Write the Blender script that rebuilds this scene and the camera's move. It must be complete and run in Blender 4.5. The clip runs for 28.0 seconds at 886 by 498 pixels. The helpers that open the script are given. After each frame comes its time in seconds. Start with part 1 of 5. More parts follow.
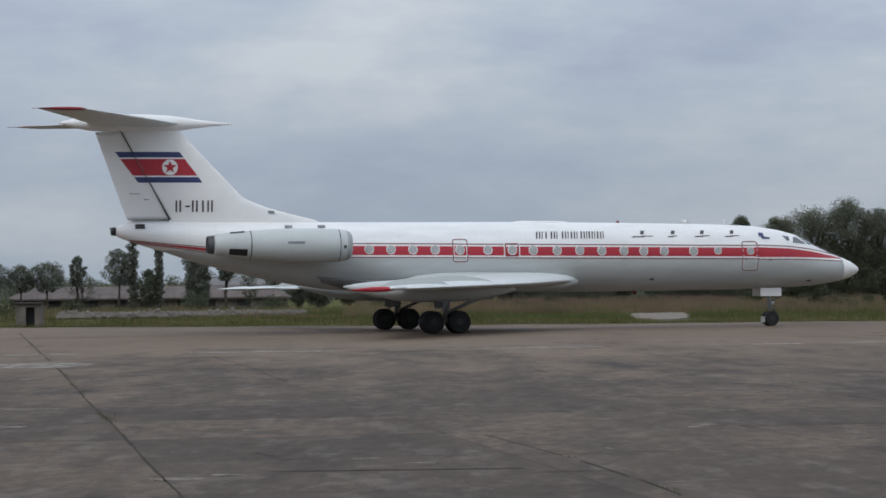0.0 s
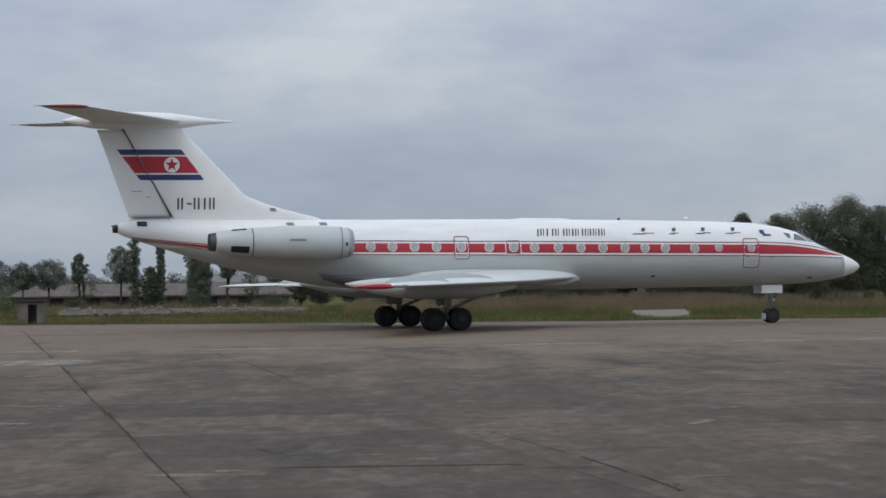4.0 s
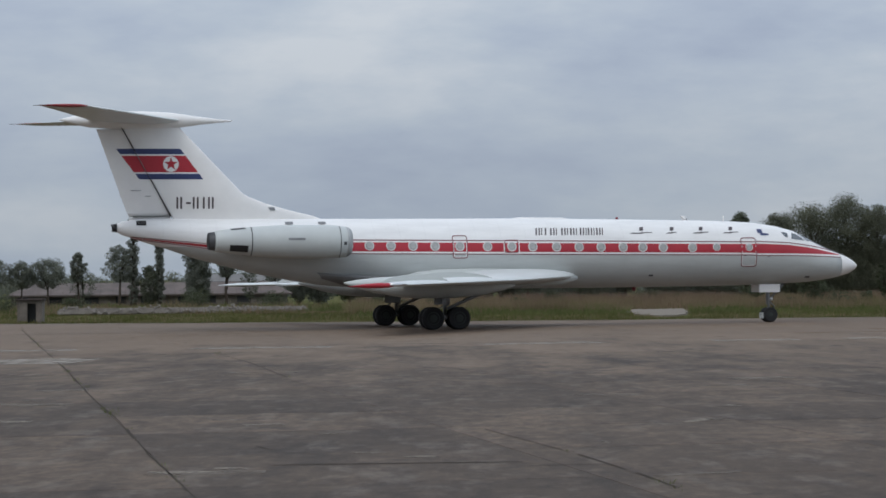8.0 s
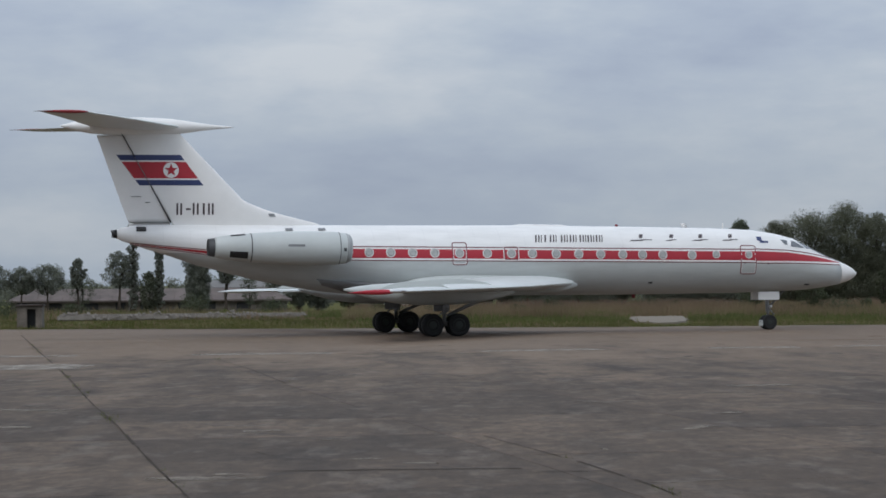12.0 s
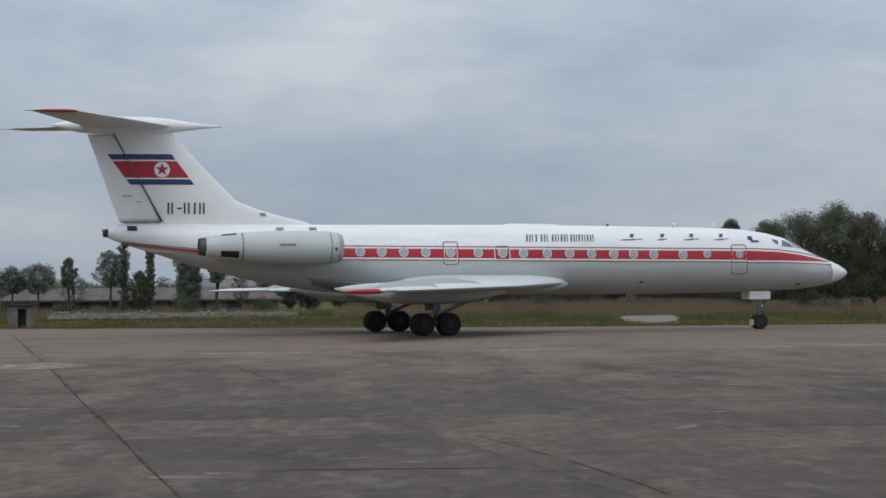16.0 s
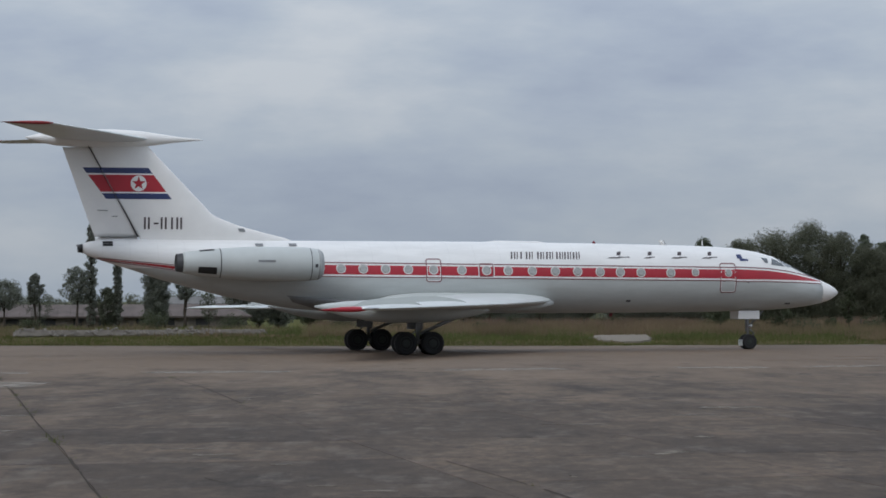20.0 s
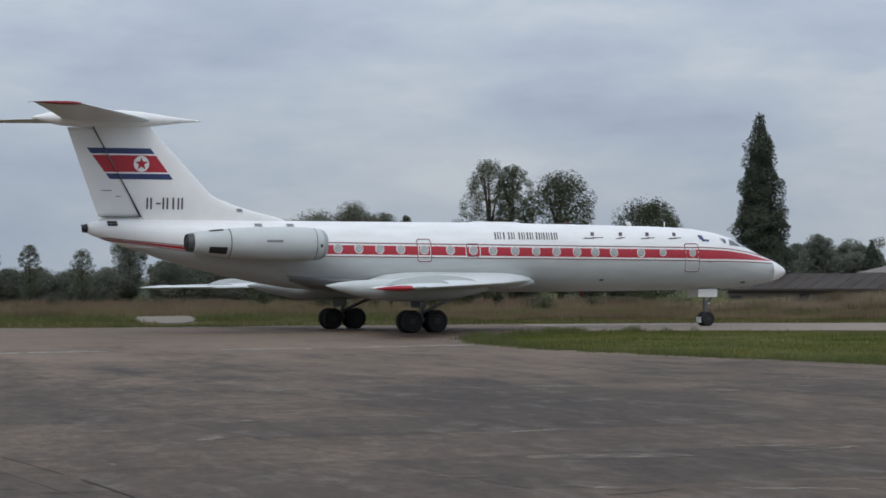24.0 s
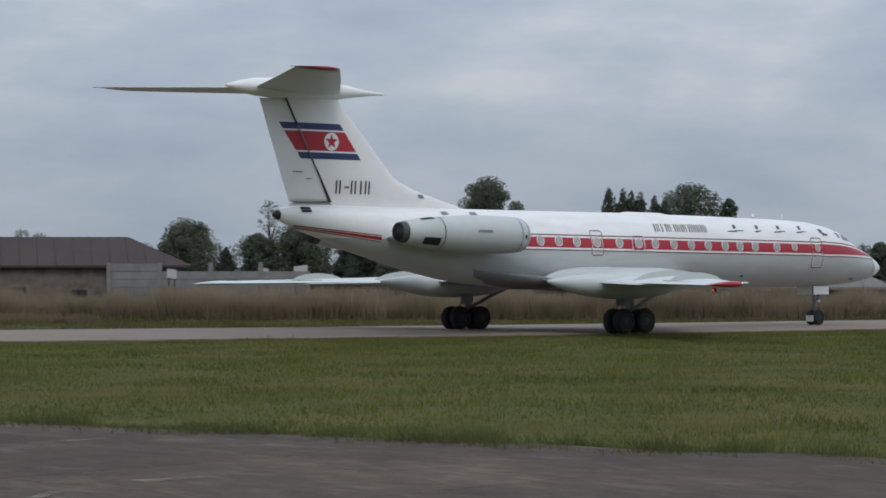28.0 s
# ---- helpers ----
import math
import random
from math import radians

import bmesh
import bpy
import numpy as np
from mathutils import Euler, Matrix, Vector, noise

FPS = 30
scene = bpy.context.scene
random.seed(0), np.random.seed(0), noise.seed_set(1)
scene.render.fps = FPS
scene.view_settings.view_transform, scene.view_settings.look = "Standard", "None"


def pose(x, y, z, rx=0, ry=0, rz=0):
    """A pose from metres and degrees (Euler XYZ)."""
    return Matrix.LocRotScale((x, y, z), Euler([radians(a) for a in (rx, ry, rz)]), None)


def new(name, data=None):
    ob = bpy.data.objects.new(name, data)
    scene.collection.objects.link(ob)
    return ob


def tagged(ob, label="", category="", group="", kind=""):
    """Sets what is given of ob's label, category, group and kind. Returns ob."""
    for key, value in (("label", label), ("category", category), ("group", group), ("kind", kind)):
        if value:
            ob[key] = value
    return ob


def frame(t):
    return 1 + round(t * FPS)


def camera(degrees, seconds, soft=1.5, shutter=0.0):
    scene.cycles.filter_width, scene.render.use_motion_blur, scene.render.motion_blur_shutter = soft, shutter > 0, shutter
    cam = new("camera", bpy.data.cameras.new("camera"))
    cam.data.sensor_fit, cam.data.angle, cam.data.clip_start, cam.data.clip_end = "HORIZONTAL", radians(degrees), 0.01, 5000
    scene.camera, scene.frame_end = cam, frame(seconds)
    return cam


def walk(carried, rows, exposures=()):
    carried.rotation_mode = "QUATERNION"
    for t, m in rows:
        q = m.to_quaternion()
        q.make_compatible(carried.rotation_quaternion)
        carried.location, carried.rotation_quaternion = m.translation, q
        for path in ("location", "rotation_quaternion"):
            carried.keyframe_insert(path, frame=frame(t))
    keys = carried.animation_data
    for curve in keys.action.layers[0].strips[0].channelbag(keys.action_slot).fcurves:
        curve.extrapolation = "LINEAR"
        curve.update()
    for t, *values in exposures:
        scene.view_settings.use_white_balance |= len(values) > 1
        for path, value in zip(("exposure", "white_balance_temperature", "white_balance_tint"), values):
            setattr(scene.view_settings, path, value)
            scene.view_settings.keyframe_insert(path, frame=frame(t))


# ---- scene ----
cam = camera(20.71, 28.0, soft=1.65, shutter=0.13)
EYE = 2.19
# seconds, x, y, turn to the right, look up, lean (degrees)
WALK = [
    (0, -0.000, -0.951, 0.000, 0.724, -0.587),
    (0.5, -0.000, -0.928, -0.013, 0.716, -0.592),
    (1, -0.000, -0.924, -0.029, 0.703, -0.587),
    (1.5, -0.000, -0.901, -0.041, 0.695, -0.592),
    (2, -0.000, -0.866, -0.060, 0.683, -0.599),
    (2.5, -0.000, -0.866, -0.071, 0.679, -0.629),
    (3, 0.000, -0.938, -0.064, 0.667, -0.605),
    (3.5, 0.000, -1.031, -0.048, 0.662, -0.611),
    (5.5, 0.000, -1.319, -0.005, 0.639, -0.616),
    (6, 0.000, -1.351, 0.001, 0.636, -0.603),
    (6.5, 0.000, -1.348, 0.002, 0.636, -0.594),
    (7, 0.000, -1.381, 0.002, 0.636, -0.588),
    (7.5, 0.000, -1.375, 0.001, 0.635, -0.584),
    (8, 0.000, -1.363, 0.002, 0.636, -0.594),
    (8.5, 0.000, -1.349, 0.002, 0.636, -0.603),
    (9, 0.000, -1.418, 0.007, 0.641, -0.561),
    (9.5, 0.000, -1.373, 0.004, 0.668, -0.537),
    (10, 0.000, -1.365, 0.007, 0.697, -0.504),
    (10.5, 0.000, -1.419, 0.007, 0.719, -0.466),
    (11, 0.000, -1.411, 0.009, 0.742, -0.441),
    (11.5, 0.000, -1.403, 0.011, 0.769, -0.459),
    (12, 0.000, -1.422, 0.010, 0.795, -0.453),
    (12.5, 0.000, -1.423, 0.011, 0.819, -0.452),
    (14.5, 0.000, -1.389, 0.013, 0.931, -0.450),
    (15, 0.000, -1.448, 0.044, 0.895, -0.475),
    (15.5, 0.000, -1.465, 0.135, 0.819, -0.468),
    (16, 0.000, -1.435, 0.221, 0.779, -0.442),
    (16.5, 0.001, -1.307, 0.293, 0.803, -0.444),
    (17, 0.002, -1.120, 0.361, 0.887, -0.389),
    (17.5, 0.004, -0.826, 0.411, 0.969, -0.349),
    (18, 0.006, -0.525, 0.477, 1.040, -0.293),
    (18.5, 0.009, -0.266, 0.537, 1.085, -0.240),
    (19, 0.011, -0.053, 0.606, 1.124, -0.171),
    (19.5, 0.013, 0.141, 0.692, 1.161, -0.160),
    (20, 0.014, 0.213, 0.913, 1.201, -0.179),
    (20.5, 0.013, 0.171, 1.258, 1.230, -0.270),
    (22.5, 0.021, 0.333, 4.679, 0.625, -0.270),
    (23, 0.064, 0.766, 6.613, 0.658, -0.285),
    (23.5, 0.112, 1.115, 9.026, 0.691, -0.298),
    (24, 0.134, 1.235, 11.652, 0.709, -0.264),
    (24.5, 0.189, 1.477, 13.882, 0.561, -0.153),
    (25, 0.245, 1.691, 15.342, 0.243, -0.115),
    (25.5, 0.085, 1.155, 17.935, 0.277, -0.057),
    (26, 0.389, 1.981, 22.809, 0.591, 0.007),
    (26.5, 1.784, 5.068, 26.652, 0.700, 0.242),
    (27, 4.746, 10.747, 29.747, 0.617, 0.089),
    (27.5, 7.380, 15.275, 32.763, 0.507, -0.072),
    (28, 9.474, 18.534, 36.401, 0.609, -0.096),
]
# the airliner: seconds, x, y, heading (degrees)
TAXI = [
    (0, -1.055, 102.184, 14.697),
    (17.5, -1.055, 102.184, 14.697),
    (19, -1.001, 101.393, 14.708),
    (19.5, -0.891, 101.426, 14.469),
    (20, -0.547, 101.594, 14.436),
    (20.5, 0.086, 101.840, 14.413),
    (22.5, 7.070, 101.831, 13.756),
    (23, 10.261, 102.537, 13.322),
    (23.5, 13.946, 103.142, 12.705),
    (24, 18.392, 103.211, 12.444),
    (24.5, 23.259, 103.525, 11.770),
    (25, 29.432, 104.880, 10.787),
    (25.5, 35.791, 106.088, 10.383),
    (26, 43.642, 106.780, 9.637),
    (26.5, 50.222, 104.894, 9.388),
    (27, 56.246, 101.019, 8.369),
    (27.5, 62.180, 97.096, 6.801),
    (28, 68.209, 91.631, 4.597),
]
walk(cam, [(t, pose(x, y, EYE, 90 + up, 0, -turn) @ pose(0, 0, 0, 0, 0, lean)) for t, x, y, turn, up, lean in WALK], [(0, 0.0), (16, 0.0), (18, -0.07), (20.5, -0.1), (22.5, 0.04), (24, 0.04), (24.5, 0.0), (25, 0.12), (25.5, 0.17), (26, 0.0), (27, 0.04), (28, -0.06)])

# ---- world and light: an overcast late-summer day ----
def N(tree, kind, **inputs):
    node = tree.nodes.new(kind)
    for key, value in inputs.items():
        node.inputs[key.replace("_", " ")].default_value = value
    return node


def mathn(tree, op, a, b=None, c=None, clamp=False):
    node = tree.nodes.new("ShaderNodeMath")
    node.operation, node.use_clamp = op, clamp
    for i, value in enumerate((a, b, c)):
        if value is None:
            continue
        if isinstance(value, (int, float)):
            node.inputs[i].default_value = value
        else:
            tree.links.new(value, node.inputs[i])
    return node.outputs[0]


def ramp(tree, fac, stops):
    node = tree.nodes.new("ShaderNodeValToRGB")
    while len(node.color_ramp.elements) < len(stops):
        node.color_ramp.elements.new(0.5)
    for e, (p, c) in zip(node.color_ramp.elements, stops):
        e.position, e.color = p, (*c, 1) if len(c) == 3 else c
    tree.links.new(fac, node.inputs[0])
    return node.outputs[0]


def mixc(tree, fac, a, b, blend="MIX"):
    node = tree.nodes.new("ShaderNodeMix")
    node.data_type, node.blend_type = "RGBA", blend
    for socket, value in ((node.inputs[0], fac), (node.inputs[6], a), (node.inputs[7], b)):
        if isinstance(value, (int, float)):
            socket.default_value = value
        elif isinstance(value, tuple):
            socket.default_value = (*value, 1)
        else:
            tree.links.new(value, socket)
    return node.outputs[2]


def noise_of(tree, vector, scale, detail=4, rough=0.55, stretch=None, lac=2.0):
    if stretch:
        m = tree.nodes.new("ShaderNodeMapping")
        m.inputs["Scale"].default_value = stretch
        tree.links.new(vector, m.inputs[0])
        vector = m.outputs[0]
    n = N(tree, "ShaderNodeTexNoise", Scale=scale, Detail=detail, Roughness=rough, Lacunarity=lac)
    tree.links.new(vector, n.inputs["Vector"])
    return n.outputs["Fac"]


SUN_UP, SUN_TURN = 48.0, 205.0
world = bpy.data.worlds.new("overcast_sky")
scene.world = world
world.use_nodes = True
wt = world.node_tree
wt.nodes.clear()
sky = wt.nodes.new("ShaderNodeTexSky")
sky.sky_type, sky.sun_disc = "NISHITA", False
sky.sun_elevation, sky.sun_rotation = radians(SUN_UP), radians(SUN_TURN)
sky.air_density, sky.dust_density = 1.0, 2.0
coord = wt.nodes.new("ShaderNodeTexCoord").outputs["Generated"]
sep = wt.nodes.new("ShaderNodeSeparateXYZ")
wt.links.new(coord, sep.inputs[0])
# cloud sheet: broad banks, seen flat near the horizon, brighter overhead
banks = noise_of(wt, coord, 4.6, 6, 0.52, (1.6, 1.6, 4.8))
wisps = noise_of(wt, coord, 15.0, 7, 0.58, (1.2, 1.2, 3.8))
cover = mathn(wt, "ADD", mathn(wt, "MULTIPLY", banks, 0.74), mathn(wt, "MULTIPLY", wisps, 0.26))
tone = ramp(wt, cover, [(0.34, (0.350, 0.408, 0.524)), (0.44, (0.405, 0.468, 0.572)), (0.52, (0.455, 0.517, 0.603)), (0.64, (0.560, 0.605, 0.665))])
up = mathn(wt, "MAXIMUM", sep.outputs[2], 0.0)
lift = mathn(wt, "MULTIPLY_ADD", mathn(wt, "MINIMUM", up, 0.5), 2.0, 0.86)
cloud = mixc(wt, 1.0, tone, lift, "MULTIPLY")
haze = mathn(wt, "SUBTRACT", 1.0, mathn(wt, "MULTIPLY", up, 14.0, clamp=True))
cloud = mixc(wt, mathn(wt, "MULTIPLY", haze, 0.45), cloud, (0.375, 0.44, 0.515))
back = wt.nodes.new("ShaderNodeBackground")
wt.links.new(cloud, back.inputs[0])
back.inputs[1].default_value = 1.0
clear = wt.nodes.new("ShaderNodeBackground")
wt.links.new(sky.outputs[0], clear.inputs[0])
clear.inputs[1].default_value = 0.06
thin = wt.nodes.new("ShaderNodeMixShader")
thin.inputs[0].default_value = 0.08
out = wt.nodes.new("ShaderNodeOutputWorld")
wt.links.new(back.outputs[0], thin.inputs[1])
wt.links.new(clear.outputs[0], thin.inputs[2])
wt.links.new(thin.outputs[0], out.inputs[0])

sun_data = bpy.data.lights.new("sun", "SUN")
sun_data.energy, sun_data.angle, sun_data.color = 0.9, radians(25), (1.0, 0.965, 0.92)
sun = new("sun", sun_data)
sun.matrix_basis = pose(0, 0, 60, 90 - SUN_UP, 0, 180 - SUN_TURN)

# ---- materials ----
def base_material(name, rough=0.6, metal=0.0, spec=0.5):
    m = bpy.data.materials.new(name)
    m.use_nodes = True
    t = m.node_tree
    b = t.nodes["Principled BSDF"]
    b.inputs["Roughness"].default_value, b.inputs["Metallic"].default_value = rough, metal
    b.inputs["Specular IOR Level"].default_value = spec
    return m, t, b


def where(t, which="Object"):
    return t.nodes.new("ShaderNodeTexCoord").outputs[which]


def bump(t, b, height, strength=0.3, distance=0.02):
    n = N(t, "ShaderNodeBump", Strength=strength, Distance=distance)
    t.links.new(height, n.inputs["Height"])
    t.links.new(n.outputs[0], b.inputs["Normal"])


def plain(name, color, rough=0.6, metal=0.0, vary=0.12, scale=3.0, spec=0.5, bumps=0.0, fine=40.0):
    """A paint, rubber or metal with stains at two scales."""
    m, t, b = base_material(name, rough, metal, spec)
    p = where(t)
    a = noise_of(t, p, scale, 5, 0.6)
    f = noise_of(t, p, fine, 3, 0.6)
    mixf = mathn(t, "ADD", mathn(t, "MULTIPLY", a, 0.7), mathn(t, "MULTIPLY", f, 0.3))
    lo = tuple(c * (1 - vary) for c in color)
    hi = tuple(min(1, c * (1 + vary)) for c in color)
    t.links.new(ramp(t, mixf, [(0.3, lo), (0.7, hi)]), b.inputs["Base Color"])
    t.links.new(mathn(t, "MULTIPLY_ADD", a, 0.25, rough - 0.12), b.inputs["Roughness"])
    if bumps:
        bump(t, b, f, bumps, 0.01)
    return m


def airliner_paint():
    """White above, light grey below the stripe; soft streaks of grime along the airflow."""
    m, t, b = base_material("airliner_paint", 0.38)
    p = where(t)
    s = t.nodes.new("ShaderNodeSeparateXYZ")
    t.links.new(p, s.inputs[0])
    edge = mathn(t, "MULTIPLY_ADD", s.outputs[0], -0.0106, 3.40)
    below = mathn(t, "LESS_THAN", s.outputs[2], edge)
    streak = noise_of(t, p, 1.4, 6, 0.62, (0.35, 1.0, 2.2))
    fine = noise_of(t, p, 16.0, 4, 0.6, (0.3, 1.0, 1.0))
    white = ramp(t, streak, [(0.3, (0.69, 0.685, 0.675)), (0.6, (0.785, 0.78, 0.77))])
    grey = ramp(t, streak, [(0.3, (0.40, 0.42, 0.415)), (0.65, (0.475, 0.50, 0.495))])
    col = mixc(t, below, white, grey)
    col = mixc(t, mathn(t, "MULTIPLY", fine, 0.10), col, (0.45, 0.43, 0.40))
    # rivet lines and skin panel joints
    ring = mathn(t, "PINGPONG", s.outputs[0], 0.55)
    joint = mathn(t, "LESS_THAN", ring, 0.012)
    col = mixc(t, mathn(t, "MULTIPLY", joint, 0.10), col, (0.3, 0.3, 0.3))
    t.links.new(col, b.inputs["Base Color"])
    t.links.new(mathn(t, "MULTIPLY_ADD", streak, 0.22, 0.26), b.inputs["Roughness"])
    bump(t, b, noise_of(t, p, 2.5, 2, 0.5), 0.05, 0.01)
    return m


def concrete_of(name, tint=(1.0, 1.0, 1.0), dirt=1.0, pale_amount=0.5, age=0.0):
    """Old airfield concrete: brown-grey, dark rubber and oil stains, pale worn places; each slab a little different."""
    m, t, b = base_material(name, 0.8, 0, 0.22)
    p = t.nodes.new("ShaderNodeNewGeometry").outputs["Position"]
    info = t.nodes.new("ShaderNodeObjectInfo").outputs["Random"]
    big = noise_of(t, p, 0.07, 5, 0.6)
    mid = noise_of(t, p, 0.8, 8, 0.68, (1.0, 0.3, 1.0))
    fine = noise_of(t, p, 3.4, 8, 0.74, (1.0, 0.4, 1.0))
    grit = noise_of(t, p, 26.0, 3, 0.7)
    blot = noise_of(t, p, 0.24, 6, 0.62, (1.0, 0.33, 1.0))
    a = mathn(t, "ADD", mathn(t, "MULTIPLY", big, 0.14), mathn(t, "MULTIPLY", mid, 0.30))
    a = mathn(t, "ADD", a, mathn(t, "ADD", mathn(t, "MULTIPLY_ADD", fine, 0.4, -0.03), mathn(t, "MULTIPLY", blot, 0.22)))
    a = mathn(t, "ADD", a, mathn(t, "MULTIPLY_ADD", info, 0.09, -0.045))
    tinted = lambda c: tuple(x * y for x, y in zip(c, tint))
    col = ramp(t, a, [(0.39, tinted((0.038, 0.033, 0.030))), (0.465, tinted((0.072, 0.063, 0.056))), (0.53, tinted((0.110, 0.097, 0.085))), (0.62, tinted((0.205, 0.182, 0.160)))])
    stain = noise_of(t, p, 0.4, 7, 0.66, (1.0, 0.3, 1.0))
    dark = ramp(t, stain, [(0.52, (0, 0, 0)), (0.63, (1, 1, 1))])
    col = mixc(t, mathn(t, "MULTIPLY", dark, 0.36 * dirt), col, tinted((0.046, 0.038, 0.032)))
    pale = ramp(t, noise_of(t, p, 0.9, 7, 0.68, (1.0, 0.3, 1.0)), [(0.57, (0, 0, 0)), (0.67, (1, 1, 1))])
    col = mixc(t, mathn(t, "MULTIPLY", pale, pale_amount), col, tuple(0.5 * (x + sum(tint) / 3) * c for x, c in zip(tint, (0.222, 0.205, 0.188))))
    col = mixc(t, mathn(t, "MULTIPLY", grit, 0.25), col, (0.055, 0.047, 0.04))
    # spalled pale flecks and dark oil flecks
    flecked = tuple(0.5 * (x + y) * c for x, y, c in zip(tint, (sum(tint) / 3,) * 3, (0.245, 0.228, 0.212)))
    fleck = noise_of(t, p, 1.3, 7, 0.68, (1.0, 0.4, 1.0))
    col = mixc(t, mathn(t, "MULTIPLY", ramp(t, fleck, [(0.54, (0, 0, 0)), (0.66, (1, 1, 1))]), 0.42), col, flecked)
    oil = noise_of(t, p, 1.2, 8, 0.72, (1.0, 0.3, 1.0))
    col = mixc(t, mathn(t, "MULTIPLY", ramp(t, oil, [(0.55, (0, 0, 0)), (0.65, (1, 1, 1))]), 0.6), col, tinted((0.040, 0.034, 0.030)))
    # fine cracks and sealed crazing, in places only
    vein = mathn(t, "ABSOLUTE", mathn(t, "SUBTRACT", noise_of(t, p, 0.5, 8, 0.6), 0.5))
    vein = mathn(t, "SUBTRACT", 1.0, mathn(t, "MULTIPLY", vein, 70.0), clamp=True)
    some = ramp(t, noise_of(t, p, 0.9, 5, 0.7), [(0.50, (0, 0, 0)), (0.60, (1, 1, 1))])
    col = mixc(t, mathn(t, "MULTIPLY", vein, mathn(t, "MULTIPLY", some, 0.75)), col, (0.022, 0.019, 0.017))
    # the concrete turns paler towards the far side, with a patchy edge
    far_axis = t.nodes.new("ShaderNodeSeparateXYZ")
    t.links.new(p, far_axis.inputs[0])
    paled = mathn(t, "ADD", mathn(t, "MULTIPLY_ADD", far_axis.outputs[1], 0.03, -1.42), mathn(t, "ADD", mathn(t, "MULTIPLY_ADD", blot, 2.4, -1.2), mathn(t, "MULTIPLY_ADD", mid, 2.2, -1.1)), clamp=True)
    col = mixc(t, mathn(t, "MULTIPLY", paled, 0.56), col, tinted((0.27, 0.246, 0.22)))
    # the older, browner concrete towards the grass island
    place = t.nodes.new("ShaderNodeSeparateXYZ")
    t.links.new(p, place.inputs[0])
    old = mathn(t, "ADD", mathn(t, "MULTIPLY", place.outputs[0], 0.05), mathn(t, "MULTIPLY_ADD", big, 1.6, -0.8), clamp=True)
    col = mixc(t, mathn(t, "MULTIPLY", old, age), col, (0.72, 0.68, 0.64), "MULTIPLY")
    t.links.new(col, b.inputs["Base Color"])
    bump(t, b, mathn(t, "ADD", grit, fine), 0.15, 0.02)
    return m


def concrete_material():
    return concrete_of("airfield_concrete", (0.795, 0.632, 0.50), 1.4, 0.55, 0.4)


def taxiway_material():
    return concrete_of("pale_taxiway_concrete", (1.06, 0.965, 0.87), 0.35, 0.35)


def worn_paint(name, color, least, most):
    """Old marking paint, flaked away in places."""
    m = plain(name, color, 0.9, 0, 0.3, 1.6, 0.06)
    t = m.node_tree
    p = t.nodes.new("ShaderNodeNewGeometry").outputs["Position"]
    left = ramp(t, noise_of(t, p, 1.5, 7, 0.75), [(0.40, (least, least, least)), (0.60, (most, most, most))])
    t.links.new(left, t.nodes["Principled BSDF"].inputs["Alpha"])
    return m


def ground_material(name, lo, mid, hi, scale=0.25):
    m, t, b = base_material(name, 0.95, 0, 0.06)
    p = where(t)
    a = noise_of(t, p, scale, 6, 0.65)
    f = noise_of(t, p, scale * 14, 5, 0.7)
    x = mathn(t, "ADD", mathn(t, "MULTIPLY", a, 0.6), mathn(t, "MULTIPLY", f, 0.4))
    t.links.new(ramp(t, x, [(0.35, lo), (0.5, mid), (0.65, hi)]), b.inputs["Base Color"])
    bump(t, b, f, 0.6, 0.05)
    return m


def leaf_material(name, lo, hi, rough=0.6, patch=0.12, dry=None):
    """Leaves or blades: colour by island and by patches of the plant."""
    m, t, b = base_material(name, rough, 0, 0.12)
    g = t.nodes.new("ShaderNodeNewGeometry")
    p = where(t)
    a = noise_of(t, p, patch, 4, 0.6)
    x = mathn(t, "ADD", mathn(t, "MULTIPLY", a, 0.85), mathn(t, "MULTIPLY", g.outputs["Random Per Island"], 0.15))
    col = ramp(t, x, [(0.28, lo), (0.72, hi)])
    if dry:
        d = ramp(t, noise_of(t, p, patch * 0.7, 5, 0.7), [(0.5, (0, 0, 0)), (0.66, (1, 1, 1))])
        col = mixc(t, mathn(t, "MULTIPLY", d, 0.75), col, dry)
    t.links.new(col, b.inputs["Base Color"])
    # light passes through thin leaves
    through_leaf = t.nodes.new("ShaderNodeBsdfTranslucent")
    t.links.new(col, through_leaf.inputs[0])
    both = t.nodes.new("ShaderNodeMixShader")
    both.inputs[0].default_value = 0.58
    t.links.new(b.outputs[0], both.inputs[1])
    t.links.new(through_leaf.outputs[0], both.inputs[2])
    t.links.new(both.outputs[0], t.nodes["Material Output"].inputs[0])
    return m


def glass_material(name, color, rough=0.06):
    m, t, b = base_material(name, rough, 0.0, 0.8)
    p = where(t)
    a = noise_of(t, p, 2.0, 3, 0.5)
    t.links.new(ramp(t, a, [(0.3, tuple(c * 0.7 for c in color)), (0.7, color)]), b.inputs["Base Color"])
    return m


def glowing_red():
    m, t, b = base_material("glowing_red_lamp", 0.4)
    b.inputs["Base Color"].default_value = (0.5, 0.02, 0.02, 1)
    b.inputs["Emission Color"].default_value = (1.0, 0.06, 0.05, 1)
    b.inputs["Emission Strength"].default_value = 9.0
    return m


